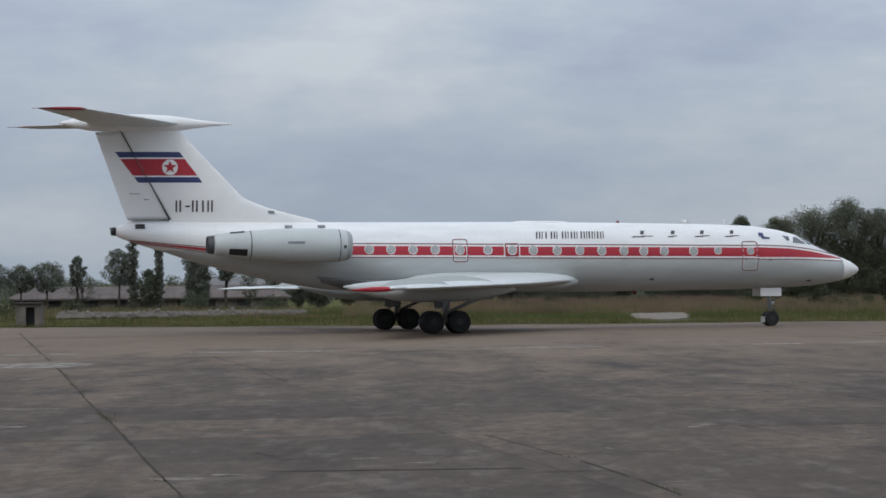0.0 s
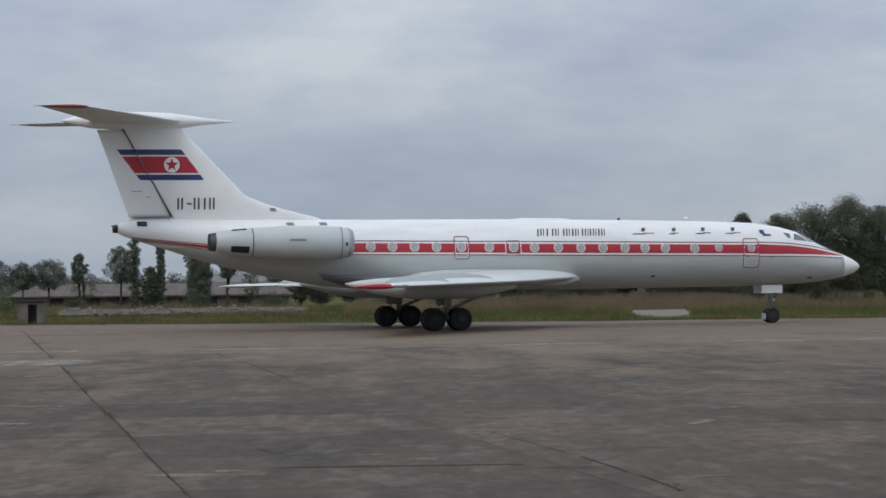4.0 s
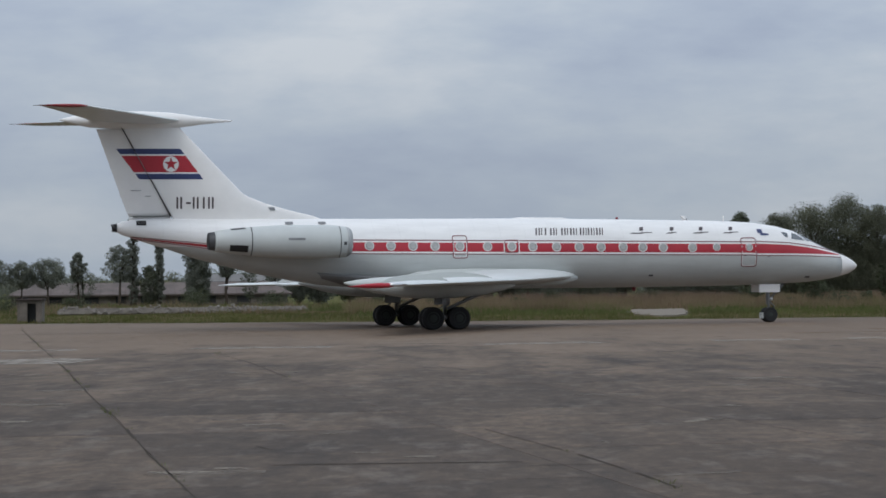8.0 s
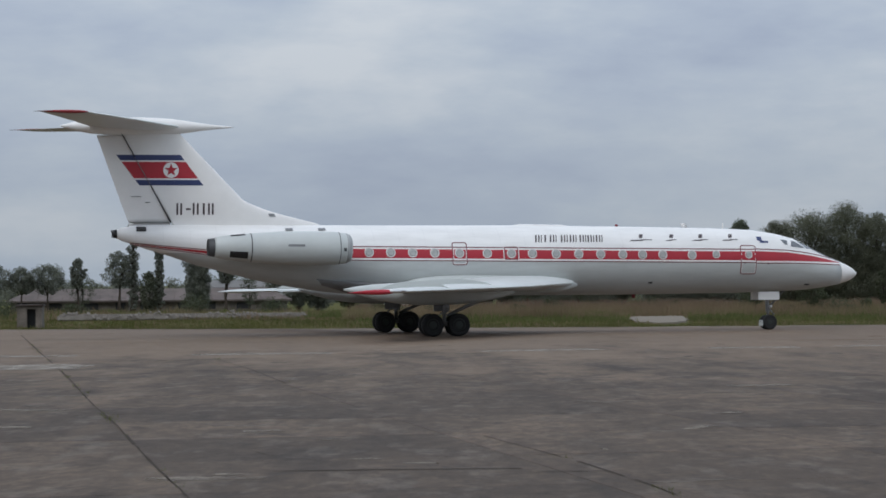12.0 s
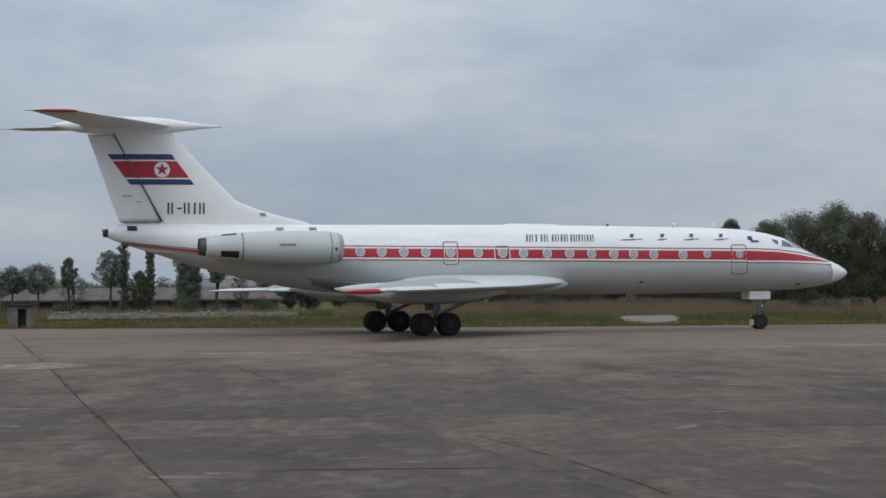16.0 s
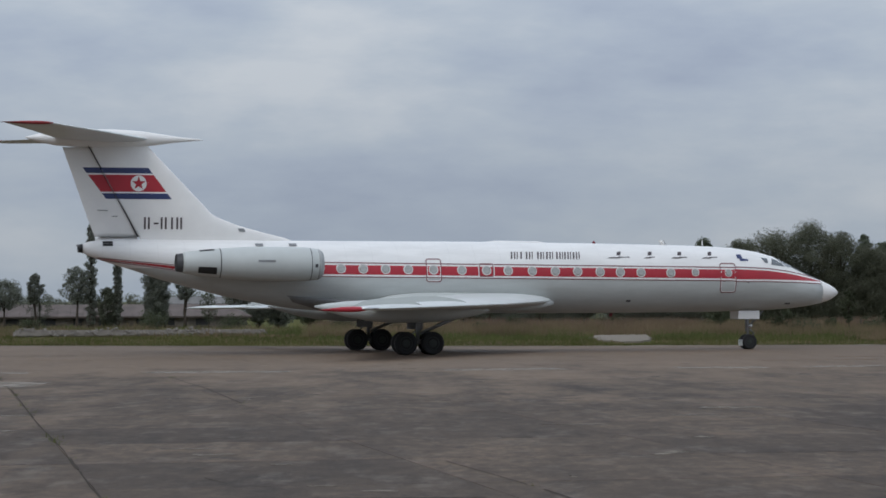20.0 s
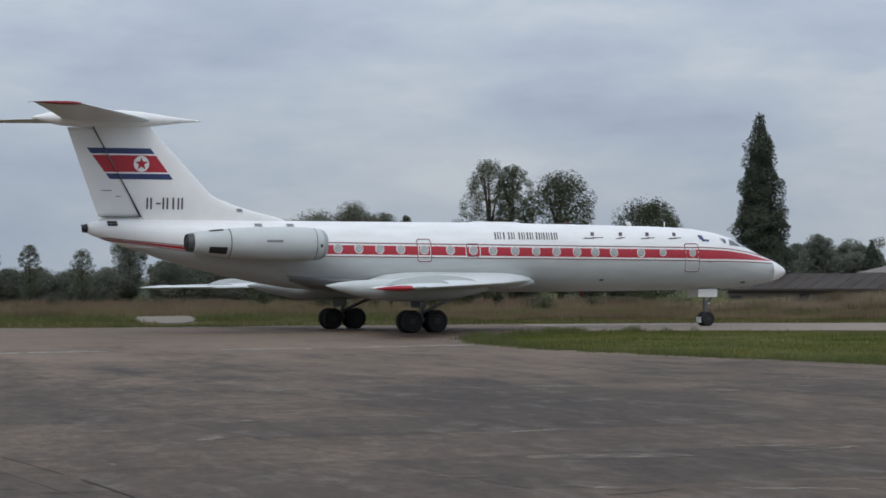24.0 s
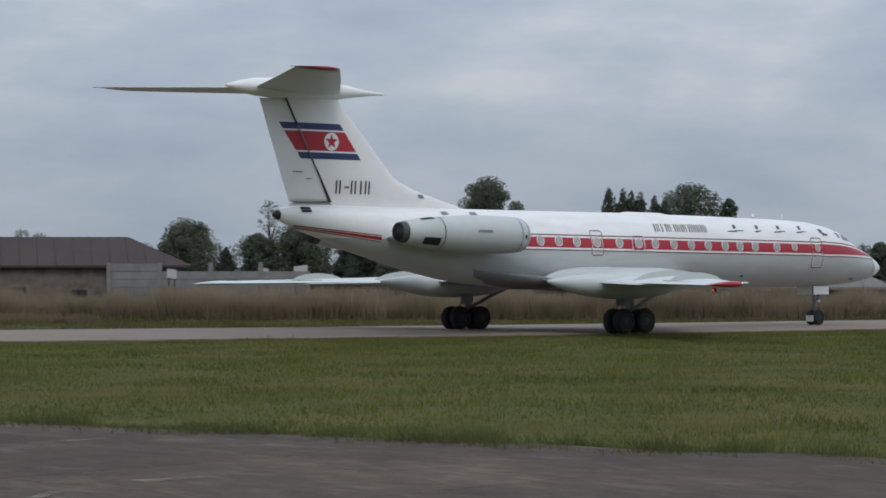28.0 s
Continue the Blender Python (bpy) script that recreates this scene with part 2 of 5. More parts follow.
MAT = {
    "paint": airliner_paint(),
    "white": plain("white_paint", (0.745, 0.735, 0.72), 0.4, 0, 0.05, 1.2),
    "grey": plain("light_grey_paint", (0.475, 0.50, 0.49), 0.38, 0, 0.07, 1.0),
    "wing": plain("wing_grey_paint", (0.565, 0.59, 0.58), 0.4, 0, 0.09, 0.8),
    "alu": plain("bare_aluminium", (0.62, 0.63, 0.64), 0.32, 0.8, 0.08, 2.0),
    "red": plain("red_paint", (0.36, 0.015, 0.028), 0.38, 0, 0.10, 1.5),
    "blue": plain("dark_blue_paint", (0.022, 0.035, 0.115), 0.4, 0, 0.10, 1.5),
    "maroon": plain("dark_red_line_paint", (0.17, 0.055, 0.06), 0.45, 0, 0.15, 2.0),
    "ink": plain("dark_lettering_paint", (0.06, 0.045, 0.05), 0.45, 0, 0.15, 2.0),
    "black": plain("black_opening", (0.012, 0.012, 0.013), 0.6, 0, 0.2, 2.0),
    "glare": plain("matt_black_glare_panel", (0.05, 0.052, 0.056), 0.55, 0, 0.15, 2.0),
    "rubber": plain("tyre_rubber", (0.018, 0.018, 0.019), 0.75, 0, 0.3, 5.0, 0.3),
    "hub": plain("dirty_dark_hub", (0.016, 0.021, 0.018), 0.55, 0.1, 0.25, 6.0),
    "steel": plain("gear_leg_grey", (0.20, 0.205, 0.21), 0.45, 0.3, 0.2, 4.0),
    "pane": glass_material("cabin_window_glass", (0.40, 0.405, 0.39), 0.2),
    "wind": glass_material("cockpit_glass", (0.10, 0.115, 0.13)),
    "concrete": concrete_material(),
    "seam": plain("dark_joint_filler", (0.056, 0.047, 0.040), 0.95, 0, 0.3, 1.0, 0.05),
    "line": worn_paint("worn_scuff", (0.225, 0.196, 0.165), 0.08, 0.8),
    "marking": worn_paint("worn_white_marking", (0.31, 0.28, 0.245), 0.25, 0.85),
    # grey darkened to paint in the shade under the belly fairing
    "under_shade": plain("shaded_grey_underside", (0.165, 0.165, 0.163), 0.5, 0, 0.2, 1.5),
    "grassland": ground_material("verge_soil_and_grass", (0.046, 0.050, 0.015), (0.078, 0.080, 0.025), (0.125, 0.108, 0.042)),
    "grass": leaf_material("short_grass_blades", (0.054, 0.074, 0.015), (0.164, 0.174, 0.041), 0.7, 0.3, (0.225, 0.19, 0.075)),
    "verge": leaf_material("verge_grass_blades", (0.048, 0.058, 0.016), (0.128, 0.132, 0.041), 0.7, 0.22, (0.17, 0.145, 0.065)),
    "dry": leaf_material("tall_dry_grass", (0.132, 0.098, 0.062), (0.268, 0.198, 0.125), 0.75, 0.22, (0.165, 0.165, 0.07)),
    "rust": leaf_material("rusty_weed_stems", (0.125, 0.088, 0.066), (0.255, 0.172, 0.125), 0.75, 0.3, (0.13, 0.115, 0.06)),
    "corn": leaf_material("withered_corn", (0.225, 0.178, 0.125), (0.40, 0.315, 0.22), 0.75, 0.45, (0.17, 0.15, 0.075)),
    "weed": leaf_material("green_weeds", (0.065, 0.08, 0.028), (0.165, 0.175, 0.065), 0.7, 0.3),
    "leaf": leaf_material("broad_leaves", (0.10, 0.118, 0.085), (0.185, 0.205, 0.142), 0.6, 0.35),
    "bush": leaf_material("dark_bush_leaves", (0.06, 0.07, 0.042), (0.115, 0.125, 0.074), 0.65, 0.5),
    "leaf2": leaf_material("grey_green_leaves", (0.085, 0.095, 0.07), (0.17, 0.18, 0.125), 0.6, 0.35),
    # aerial haze is painted into this leaf colour: paler and greyer green
    "hazy_leaf": leaf_material("hazed_leaves", (0.16, 0.172, 0.145), (0.225, 0.236, 0.19), 0.7, 0.3),
    "conifer": leaf_material("dark_conifer_sprays", (0.06, 0.074, 0.056), (0.115, 0.13, 0.094), 0.65, 0.5),
    "bark": plain("bark", (0.06, 0.048, 0.038), 0.9, 0, 0.35, 4.0, 0.2, 0.6),
    "tip": plain("dull_red_tip_paint", (0.26, 0.03, 0.034), 0.42, 0, 0.15, 2.0),
    "wall": plain("weathered_grey_plaster", (0.135, 0.116, 0.1), 0.85, 0, 0.55, 1.6, 0.3),
    "pale": plain("whitewashed_wall", (0.40, 0.395, 0.385), 0.85, 0, 0.15, 0.6, 0.3),
    "sheet": plain("dusty_sheet_roof", (0.155, 0.15, 0.145), 0.8, 0, 0.2, 0.6, 0.3),
    "gravel": plain("pale_gravel", (0.195, 0.17, 0.14), 0.95, 0, 0.3, 0.8, 0.1, 0.5),
    "brownwall": plain("stained_brown_wall", (0.12, 0.10, 0.082), 0.85, 0, 0.3, 0.7, 0.3),
    "taxi": taxiway_material(),
    "lip": plain("dull_metal_lip", (0.36, 0.37, 0.37), 0.45, 0.3, 0.12, 3.0),
    "flash": glowing_red(),
    "rim": plain("window_surround_grey", (0.60, 0.60, 0.59), 0.5, 0.1, 0.1, 2.0),
    "beacon": plain("dark_red_lens", (0.16, 0.02, 0.03), 0.3, 0, 0.1, 2.0),
    "roof": plain("brown_grey_roof", (0.052, 0.040, 0.036), 0.85, 0, 0.25, 0.5, 0.3),
    "tile": plain("dull_red_brown_roof", (0.118, 0.096, 0.088), 0.85, 0, 0.4, 0.9, 0.3),
    "block": plain("grey_concrete_block", (0.185, 0.182, 0.178), 0.9, 0, 0.35, 1.2, 0.2, 0.3),
    "belt": leaf_material("dark_olive_leaves", (0.115, 0.122, 0.088), (0.18, 0.184, 0.13), 0.65, 0.3),
    "storeroof": plain("stained_brown_roof", (0.056, 0.047, 0.042), 0.88, 0, 0.35, 0.7, 0.2),
    "pinkroof": plain("dusty_pinkish_roof", (0.19, 0.165, 0.155), 0.85, 0, 0.25, 0.6, 0.3),
    "stone": plain("rubble_stone", (0.205, 0.185, 0.165), 0.9, 0, 0.35, 2.0, 0.2, 0.5),
}

# ---- building helpers ----
def mesh_of(name, verts, faces, smooth=True):
    me = bpy.data.meshes.new(name)
    me.from_pydata([tuple(v) for v in verts], [], faces)
    if smooth:
        me.polygons.foreach_set("use_smooth", [True] * len(me.polygons))
    me.update()
    return me


def part(name, shape, material, parent=None, label="", m=None):
    """Links a (verts, faces[, smooth]) shape, a bmesh or a mesh as one object."""
    if isinstance(shape, bmesh.types.BMesh):
        me = bpy.data.meshes.new(name)
        shape.to_mesh(me)
        shape.free()
    elif isinstance(shape, bpy.types.Mesh):
        me = shape
    else:
        me = mesh_of(name, *shape)
    if material is not None and not me.materials:
        me.materials.append(MAT[material])
    ob = new(name, me)
    if parent is not None:
        ob.parent = parent
    if m is not None:
        ob.matrix_basis = m
    return tagged(ob, label)


def box(x0, x1, y0, y1, z0, z1, bevel=0.0):
    bm = bmesh.new()
    bmesh.ops.create_cube(bm, size=1)
    for v in bm.verts:
        v.co = Vector(((x0 + x1) / 2 + v.co.x * (x1 - x0), (y0 + y1) / 2 + v.co.y * (y1 - y0), (z0 + z1) / 2 + v.co.z * (z1 - z0)))
    if bevel:
        bmesh.ops.bevel(bm, geom=bm.edges[:], offset=bevel, segments=2, affect="EDGES")
    bmesh.ops.recalc_face_normals(bm, faces=bm.faces[:])
    return bm


def loft(rings, cap=True, closed=True):
    """Skin over rings of equal length."""
    n = len(rings[0])
    verts = [p for r in rings for p in r]
    faces = []
    for i in range(len(rings) - 1):
        for j in range(n if closed else n - 1):
            k = (j + 1) % n
            faces.append((i * n + j, i * n + k, (i + 1) * n + k, (i + 1) * n + j))
    if cap:
        faces.append(tuple(range(n))[::-1])
        faces.append(tuple((len(rings) - 1) * n + j for j in range(n)))
    return verts, faces


def tube(points, radii, n=10, cap=True):
    """A round bar along points, thick as radii says."""
    rings = []
    pts = [Vector(p) for p in points]
    for i, p in enumerate(pts):
        d = (pts[min(i + 1, len(pts) - 1)] - pts[max(i - 1, 0)]).normalized()
        s = d.cross(Vector((0, 0, 1)) if abs(d.z) < 0.9 else Vector((1, 0, 0))).normalized()
        u = s.cross(d)
        r = radii[i] if isinstance(radii, (list, tuple)) else radii
        rings.append([p + (s * math.cos(a) + u * math.sin(a)) * r for a in (2 * math.pi * k / n for k in range(n))])
    return loft(rings, cap)


def spin(profile, n=32, axis="y"):
    """A body of revolution from (along, radius) pairs about an axis."""
    rings = []
    for a, r in profile:
        ring = []
        for k in range(n):
            c, s = math.cos(2 * math.pi * k / n) * r, math.sin(2 * math.pi * k / n) * r
            ring.append((c, a, s) if axis == "y" else (a, c, s) if axis == "x" else (c, s, a))
        rings.append(ring)
    return loft(rings, True)


def lerp_table(table, x):
    """Smooth value(s) at x from rows (x, v, ...) in rising x."""
    xs = [r[0] for r in table]
    return [float(np.interp(x, xs, [r[i] for r in table])) for i in range(1, len(table[0]))]


def thing(name, label, category, group="", kind="", m=None):
    ob = new(name)
    ob.empty_display_size = 0.2
    if m is not None:
        ob.matrix_basis = m
    return tagged(ob, label, category, group, kind)

# ---- ground, apron, taxiway ----
ground = part("ground", ([(-3000, -1500, -0.06), (3000, -1500, -0.06), (3000, 4500, -0.06), (-3000, 4500, -0.06)], [(0, 1, 2, 3)]), "grassland")
tagged(ground, "flat airfield ground of soil and green-brown grass", "ground", kind="structure")


def slab(name, outline, z0, z1, material):
    n = len(outline)
    verts = [(x, y, z0) for x, y in outline] + [(x, y, z1) for x, y in outline]
    faces = [tuple(range(n, 2 * n))] + [(i, (i + 1) % n, n + (i + 1) % n, n + i) for i in range(n)]
    return part(name, (verts, faces, False), material)


FAR_EDGE = [(-260, 150), (-60, 126.5), (-22, 121), (-5, 116.6), (8, 115.0), (22, 115.5), (34, 114), (46, 110), (60, 105.5), (80, 101), (140, 94), (260, 82)]
NEAR_EDGE = [(260, 66), (140, 79), (84, 85.5), (64, 87.2), (48, 91), (38, 95.2), (31, 98), (25.5, 98.6), (21.8, 94), (19.4, 88.5), (18.2, 82), (18.7, 74), (21.0, 66), (23.9, 57.5), (26.2, 50.5), (28.0, 45.5), (30.2, 40.5), (33.0, 33), (36, 20), (44, 0), (60, -40), (90, -90)]


def wavy(line, seed, amount=0.35, step=1.5):
    """A worn edge: the line cut into short steps with small swerves."""
    rng = random.Random(seed)
    pts = []
    for (x0, y0), (x1, y1) in zip(line, line[1:]):
        n = max(1, int(math.hypot(x1 - x0, y1 - y0) / step)) if abs(x0) < 150 else 1
        for k in range(n):
            f = k / n
            pts.append((x0 + (x1 - x0) * f + rng.uniform(-amount, amount) * 0.4, y0 + (y1 - y0) * f + rng.uniform(-amount, amount)))
    return pts + [line[-1]]


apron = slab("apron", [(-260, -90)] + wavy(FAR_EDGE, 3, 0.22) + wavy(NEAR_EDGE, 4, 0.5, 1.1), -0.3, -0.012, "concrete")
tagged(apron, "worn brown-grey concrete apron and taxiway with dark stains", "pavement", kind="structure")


def strip(name, line, width, z, material, parent, seed=0, wobble=0.05, label=""):
    """A thin ribbon laid on the pavement along a line."""
    rng = random.Random(seed)
    pts = []
    for (x0, y0), (x1, y1) in zip(line, line[1:]):
        n = max(1, int(math.hypot(x1 - x0, y1 - y0) / 0.8))
        pts += [(x0 + (x1 - x0) * k / n, y0 + (y1 - y0) * k / n) for k in range(n)]
    pts.append(line[-1])
    verts, faces = [], []
    for i, p in enumerate(pts):
        a, b = pts[max(i - 1, 0)], pts[min(i + 1, len(pts) - 1)]
        d = Vector((b[0] - a[0], b[1] - a[1])).normalized()
        w = width * rng.uniform(0.55, 1.2) / 2
        ox, oy = rng.uniform(-wobble, wobble), rng.uniform(-wobble, wobble)
        verts += [(p[0] - d.y * w + ox, p[1] + d.x * w + oy, z), (p[0] + d.y * w + ox, p[1] - d.x * w + oy, z)]
    faces = [(2 * i, 2 * i + 1, 2 * i + 3, 2 * i + 2) for i in range(len(pts) - 1)]
    return part(name, (verts, faces, False), material, parent, label)


JOINTS = [
    ([(-18.63, 105.7), (-13.4, 79.0), (-9.30, 58.2), (-6.32, 42.5), (-5.15, 36.7), (-3.69, 28.9), (-2.66, 23.7), (-2.0, 20.0)], 0.06),
    ([(-6.82, 70.5), (-5.01, 61.2), (-3.45, 51.9)], 0.05), ([(0.58, 33.2), (1.61, 28.2), (2.1, 25.4), (2.42, 23.1)], 0.05),
    ([(5.2, 90), (6.4, 84)], 0.05), ([(10.9, 55.5), (11.8, 50.8)], 0.05),
]
for n, (line, wide) in enumerate(JOINTS):
    for q, (p0, p1) in enumerate(zip(line, line[1:])):
        pieces = max(1, int(math.dist(p0, p1) / 2.6))
        for k in range(pieces):
            lost = random.Random(n * 97 + q * 13 + k)
            a, b = (tuple(u + (w - u) * f for u, w in zip(p0, p1)) for f in (k / pieces, (k + 1 - lost.choice((0, 0, 0.15))) / pieces))
            strip("joint", [a, b], wide * lost.uniform(0.35, 1.0), 0.004, "seam", apron, n + 20 + 7 * k + 31 * q, 0.012)
for n, (x0, x1, y0, dy) in enumerate(((-12, 14, 103.2, 4.0), (-2.0, 0.9, 27.0, 0.1), (-14, -8, 92, 0.8))):
    strip("joint", [(x0, y0), (x1, y0 + dy)], 0.07, 0.004, "seam", apron, n + 40, 0.02)
LINES = [((-7.9, 74.5), (-3.5, 74.8)), ((1.2, 75.6), (4.9, 77.0)), ((8.7, 77.4), (11.5, 77.6)), ((-16.5, 64.4), (-9.6, 63.8)), ((-15.5, 73.6), (-11.4, 74.2)),
         ((13.0, 78.2), (17.5, 79.6)), ((-2.2, 77.0), (0.4, 77.3)), ((-20, 96), (-13, 97)), ((5.9, 49.0), (7.3, 49.2)), ((-9.0, 41.6), (-6.6, 41.2)), ((-8.5, 36.0), (-6.4, 36.2)), ((7.1, 30.1), (9.2, 30.0)), ((15.0, 35.6), (16.2, 35.2)), ((11.7, 49.5), (13.1, 48.6)), ((19.1, 39.2), (20.8, 39.7)), ((18.2, 51.5), (21.0, 48.6)), ((13.6, 58), (16.2, 58.4))]
for n, (a, b) in enumerate(LINES):
    strip("worn_marking", [a, b], 4.0 if n == 3 else 1.7 if n < 6 else 0.7, 0.005, "marking" if n < 6 else "line", apron, n + 60, 0.05)
patch = slab("pale_track_patch", wavy([(11.2, 124.5), (12.3, 125.8), (13.4, 131), (13.9, 136.5), (16.2, 160), (14.0, 156), (11.3, 147), (10.5, 137), (10.4, 130), (11.2, 124.5)], 12, 0.45, 0.9), -0.2, 0.02, "gravel")
tagged(patch, "pale bare gravel track through the grass", "gravel track", kind="structure")



# the taxiway's paler concrete, and a pale band along the far edge
def between(x0, x1, inset, step=1.5):
    """Outline of the strip between the far and the near edge, from x0 to x1."""
    far = sorted(FAR_EDGE)
    near = sorted(p for p in NEAR_EDGE if p[1] > 58 and p[0] >= 25.5)
    xs = steps_of(x0, x1, step)
    y_of = lambda line, x: float(np.interp(x, [p[0] for p in line], [p[1] for p in line]))
    rng = random.Random(5)
    return [(x, y_of(far, x) - inset) for x in xs] + [(x, max(y_of(near, x), 0) + inset + rng.uniform(0, 0.15)) for x in reversed(xs)]


def steps_of(a, b, step):
    n = int((b - a) / step)
    return [a + (b - a) * k / n for k in range(n + 1)]


taxiway = slab("taxiway", between(27, 138, 0.3), -0.05, 0.008, "taxi")
tagged(taxiway, "pale grey concrete taxiway with faint stains", "taxiway", kind="structure")
strip("pale_edge", [(p[0], p[1] - 0.9) for p in FAR_EDGE if -60 <= p[0] <= 34], 0.9, 0.006, "taxi", apron, 91, 0.25)
def scratches(name, count, seed, length, width, material, x_span, y_span, z):
    """Short worn or cracked marks scattered over a stretch of the concrete."""
    rng = random.Random(seed)
    for n in range(count):
        y = y_span[0] + (y_span[1] - y_span[0]) * rng.random() ** 1.5
        x = rng.uniform(*x_span) * min(1.0, 0.35 + y / 75)
        a, ln = rng.gauss(0.15, 0.35) + (1.57 if rng.random() < 0.12 else 0), rng.uniform(*length)
        strip(name, [(x, y), (x + ln * math.cos(a) * 0.5, y + ln * math.sin(a) * 0.4), (x + ln * math.cos(a), y + ln * math.sin(a))], rng.uniform(*width), z, material, apron, seed + n, 0.05)


scratches("scuff", 100, 300, (0.2, 1.3), (0.08, 0.5), "line", (-17, 19), (24, 98), 0.004)
scratches("crack", 26, 500, (0.4, 1.5), (0.02, 0.06), "seam", (-17, 19), (24, 98), 0.0045)
scratches("scuff", 30, 700, (0.2, 1.1), (0.08, 0.45), "line", (17, 26), (26, 52), 0.005)
# ---- the airliner: x ahead, y to port, z up from the ground under the main gear ----
FUSE = [  # x, top, bottom, half width
    (-12.98, 4.42, 4.20, 0.10), (-12.66, 4.58, 4.03, 0.24), (-11.84, 4.68, 3.74, 0.46), (-10.67, 4.69, 3.38, 0.68), (-9.72, 4.68, 3.05, 0.86), (-8.3, 4.67, 2.67, 1.06),
    (-7.1, 4.67, 2.36, 1.22), (-5.42, 4.66, 2.03, 1.38), (-4.18, 4.66, 1.84, 1.45), (-2.0, 4.65, 1.66, 1.48), (4.8, 4.64, 1.62, 1.48), (9.2, 4.58, 1.61, 1.47),
    (13.1, 4.51, 1.63, 1.45), (14.4, 4.46, 1.64, 1.41), (15.24, 4.41, 1.66, 1.36), (16.31, 4.25, 1.69, 1.25), (17.12, 4.04, 1.72, 1.13), (17.93, 3.65, 1.77, 0.99),
    (18.74, 3.27, 1.87, 0.78), (19.3, 3.05, 1.97, 0.60), (19.8, 2.83, 2.11, 0.41), (20.1, 2.65, 2.27, 0.22), (20.24, 2.52, 2.40, 0.06)]


def fuse_at(x):
    top, bottom, half = lerp_table(FUSE, x)
    return (top + bottom) / 2, (top - bottom) / 2, half


def skin(x, z, side, out=0.006):
    """The point of the fuselage's skin at x and height z (side -1: starboard)."""
    zc, rz, ry = fuse_at(x)
    s = max(-0.999, min(0.999, (z - zc) / rz))
    c = math.sqrt(1 - s * s)
    nrm = Vector((0, side * c / ry, s / rz)).normalized()
    return Vector((x, side * ry * c, zc + rz * s)) + nrm * out


def ring_at(x, n=40):
    zc, rz, ry = fuse_at(x)
    return [(x, ry * math.cos(a), zc + rz * math.sin(a)) for a in (2 * math.pi * k / n for k in range(n))]


def fuse_loft(x0, x1, n):
    xs = sorted({x0 + (x1 - x0) * k / n for k in range(n + 1)} | {r[0] for r in FUSE if x0 < r[0] < x1})
    return loft([ring_at(x) for x in xs])


def decal(name, xs, top, bottom, material, parent, side, label="", out=0.006, rows=3):
    """Paint or plate lying on the fuselage between two heights given as functions of x."""
    verts, faces = [], []
    for x in xs:
        for r in range(rows + 1):
            f = r / rows
            verts.append(skin(x, top(x) * (1 - f) + bottom(x) * f, side, out))
    w = rows + 1
    for i in range(len(xs) - 1):
        for r in range(rows):
            a = (i * w + r, i * w + r + 1, (i + 1) * w + r + 1, (i + 1) * w + r)
            faces.append(a if side < 0 else a[::-1])
    return part(name, (verts, faces), material, parent, label)


def steps(a, b, n):
    return [a + (b - a) * k / n for k in range(n + 1)]


def outline_on_skin(name, x0, x1, z0, z1, r, width, material, parent, side):
    """A rounded rectangular line, such as a door's painted border."""
    path = []
    for cx, cz, a0 in ((x1 - r, z1 - r, 0), (x0 + r, z1 - r, 90), (x0 + r, z0 + r, 180), (x1 - r, z0 + r, 270)):
        for k in range(5):
            a = radians(a0 + k * 22.5)
            path.append((cx, cz, math.cos(a), math.sin(a)))
    verts, faces = [], []
    full = []
    for i, (cx, cz, ca, sa) in enumerate(path):
        full.append((cx, cz, ca, sa))
        nx = path[(i + 1) % len(path)]
        if (i + 1) % 5 == 0:
            for f in (0.25, 0.5, 0.75):
                full.append((cx + (nx[0] - cx) * f, cz + (nx[1] - cz) * f, ca, sa))
    for cx, cz, ca, sa in full:
        verts.append(skin(cx + ca * r, cz + sa * r, side, 0.010))
        verts.append(skin(cx + ca * (r - width), cz + sa * (r - width), side, 0.010))
    n = len(full)
    for i in range(n):
        k = (i + 1) % n
        a = (2 * i, 2 * i + 1, 2 * k + 1, 2 * k)
        faces.append(a if side < 0 else a[::-1])
    return part(name, (verts, faces), material, parent)


def foil(le, te, thick, z_or_y, upright=False, cut=(0.0, 1.0), n=14, camber=0.0):
    """One closed wing section from leading to trailing edge x, half thickness thick; between two parts of the chord."""
    ring = []
    fs = [cut[0] + (cut[1] - cut[0]) * (1 - math.cos(math.pi * k / n)) / 2 for k in range(n + 1)]
    shape = lambda f: 2.6 * (math.sqrt(max(f, 0)) * 0.85 - 0.2 * f - 0.65 * f ** 1.6) if f < 0.999 else 0.02
    for sgn, seq in ((1, fs), (-1, fs[::-1])):
        for f in seq:
            x = le + (te - le) * f
            h = sgn * thick * shape(f) + camber * thick * 4 * f * (1 - f)
            ring.append((x, h))
    return ring


airliner = thing("airliner", "white twin-jet airliner with red stripe and T-tail taxiing", "airplane")
A = airliner
body = part("fuselage", fuse_loft(-12.98, 19.3, 70), "paint", A, "white upper and grey lower fuselage skin")
radome = part("radome", fuse_loft(19.3, 20.24, 14), "white", A, "white nose cone")
part("tail_cone_end", spin([(-13.06, 0.03), (-13.04, 0.11), (-12.98, 0.15), (-12.86, 0.19)], 20, "x"), "black", A, "blackened exhaust at the tail end", pose(0, 0, 4.31))
for dz, dx in ((0.12, -12.98), (-0.10, -12.95)):
    part("tail_light", spin([(dx - 0.12, 0.02), (dx - 0.08, 0.06), (dx + 0.12, 0.06)], 12, "x"), "steel", A, "", pose(0, 0, 4.3 + dz))

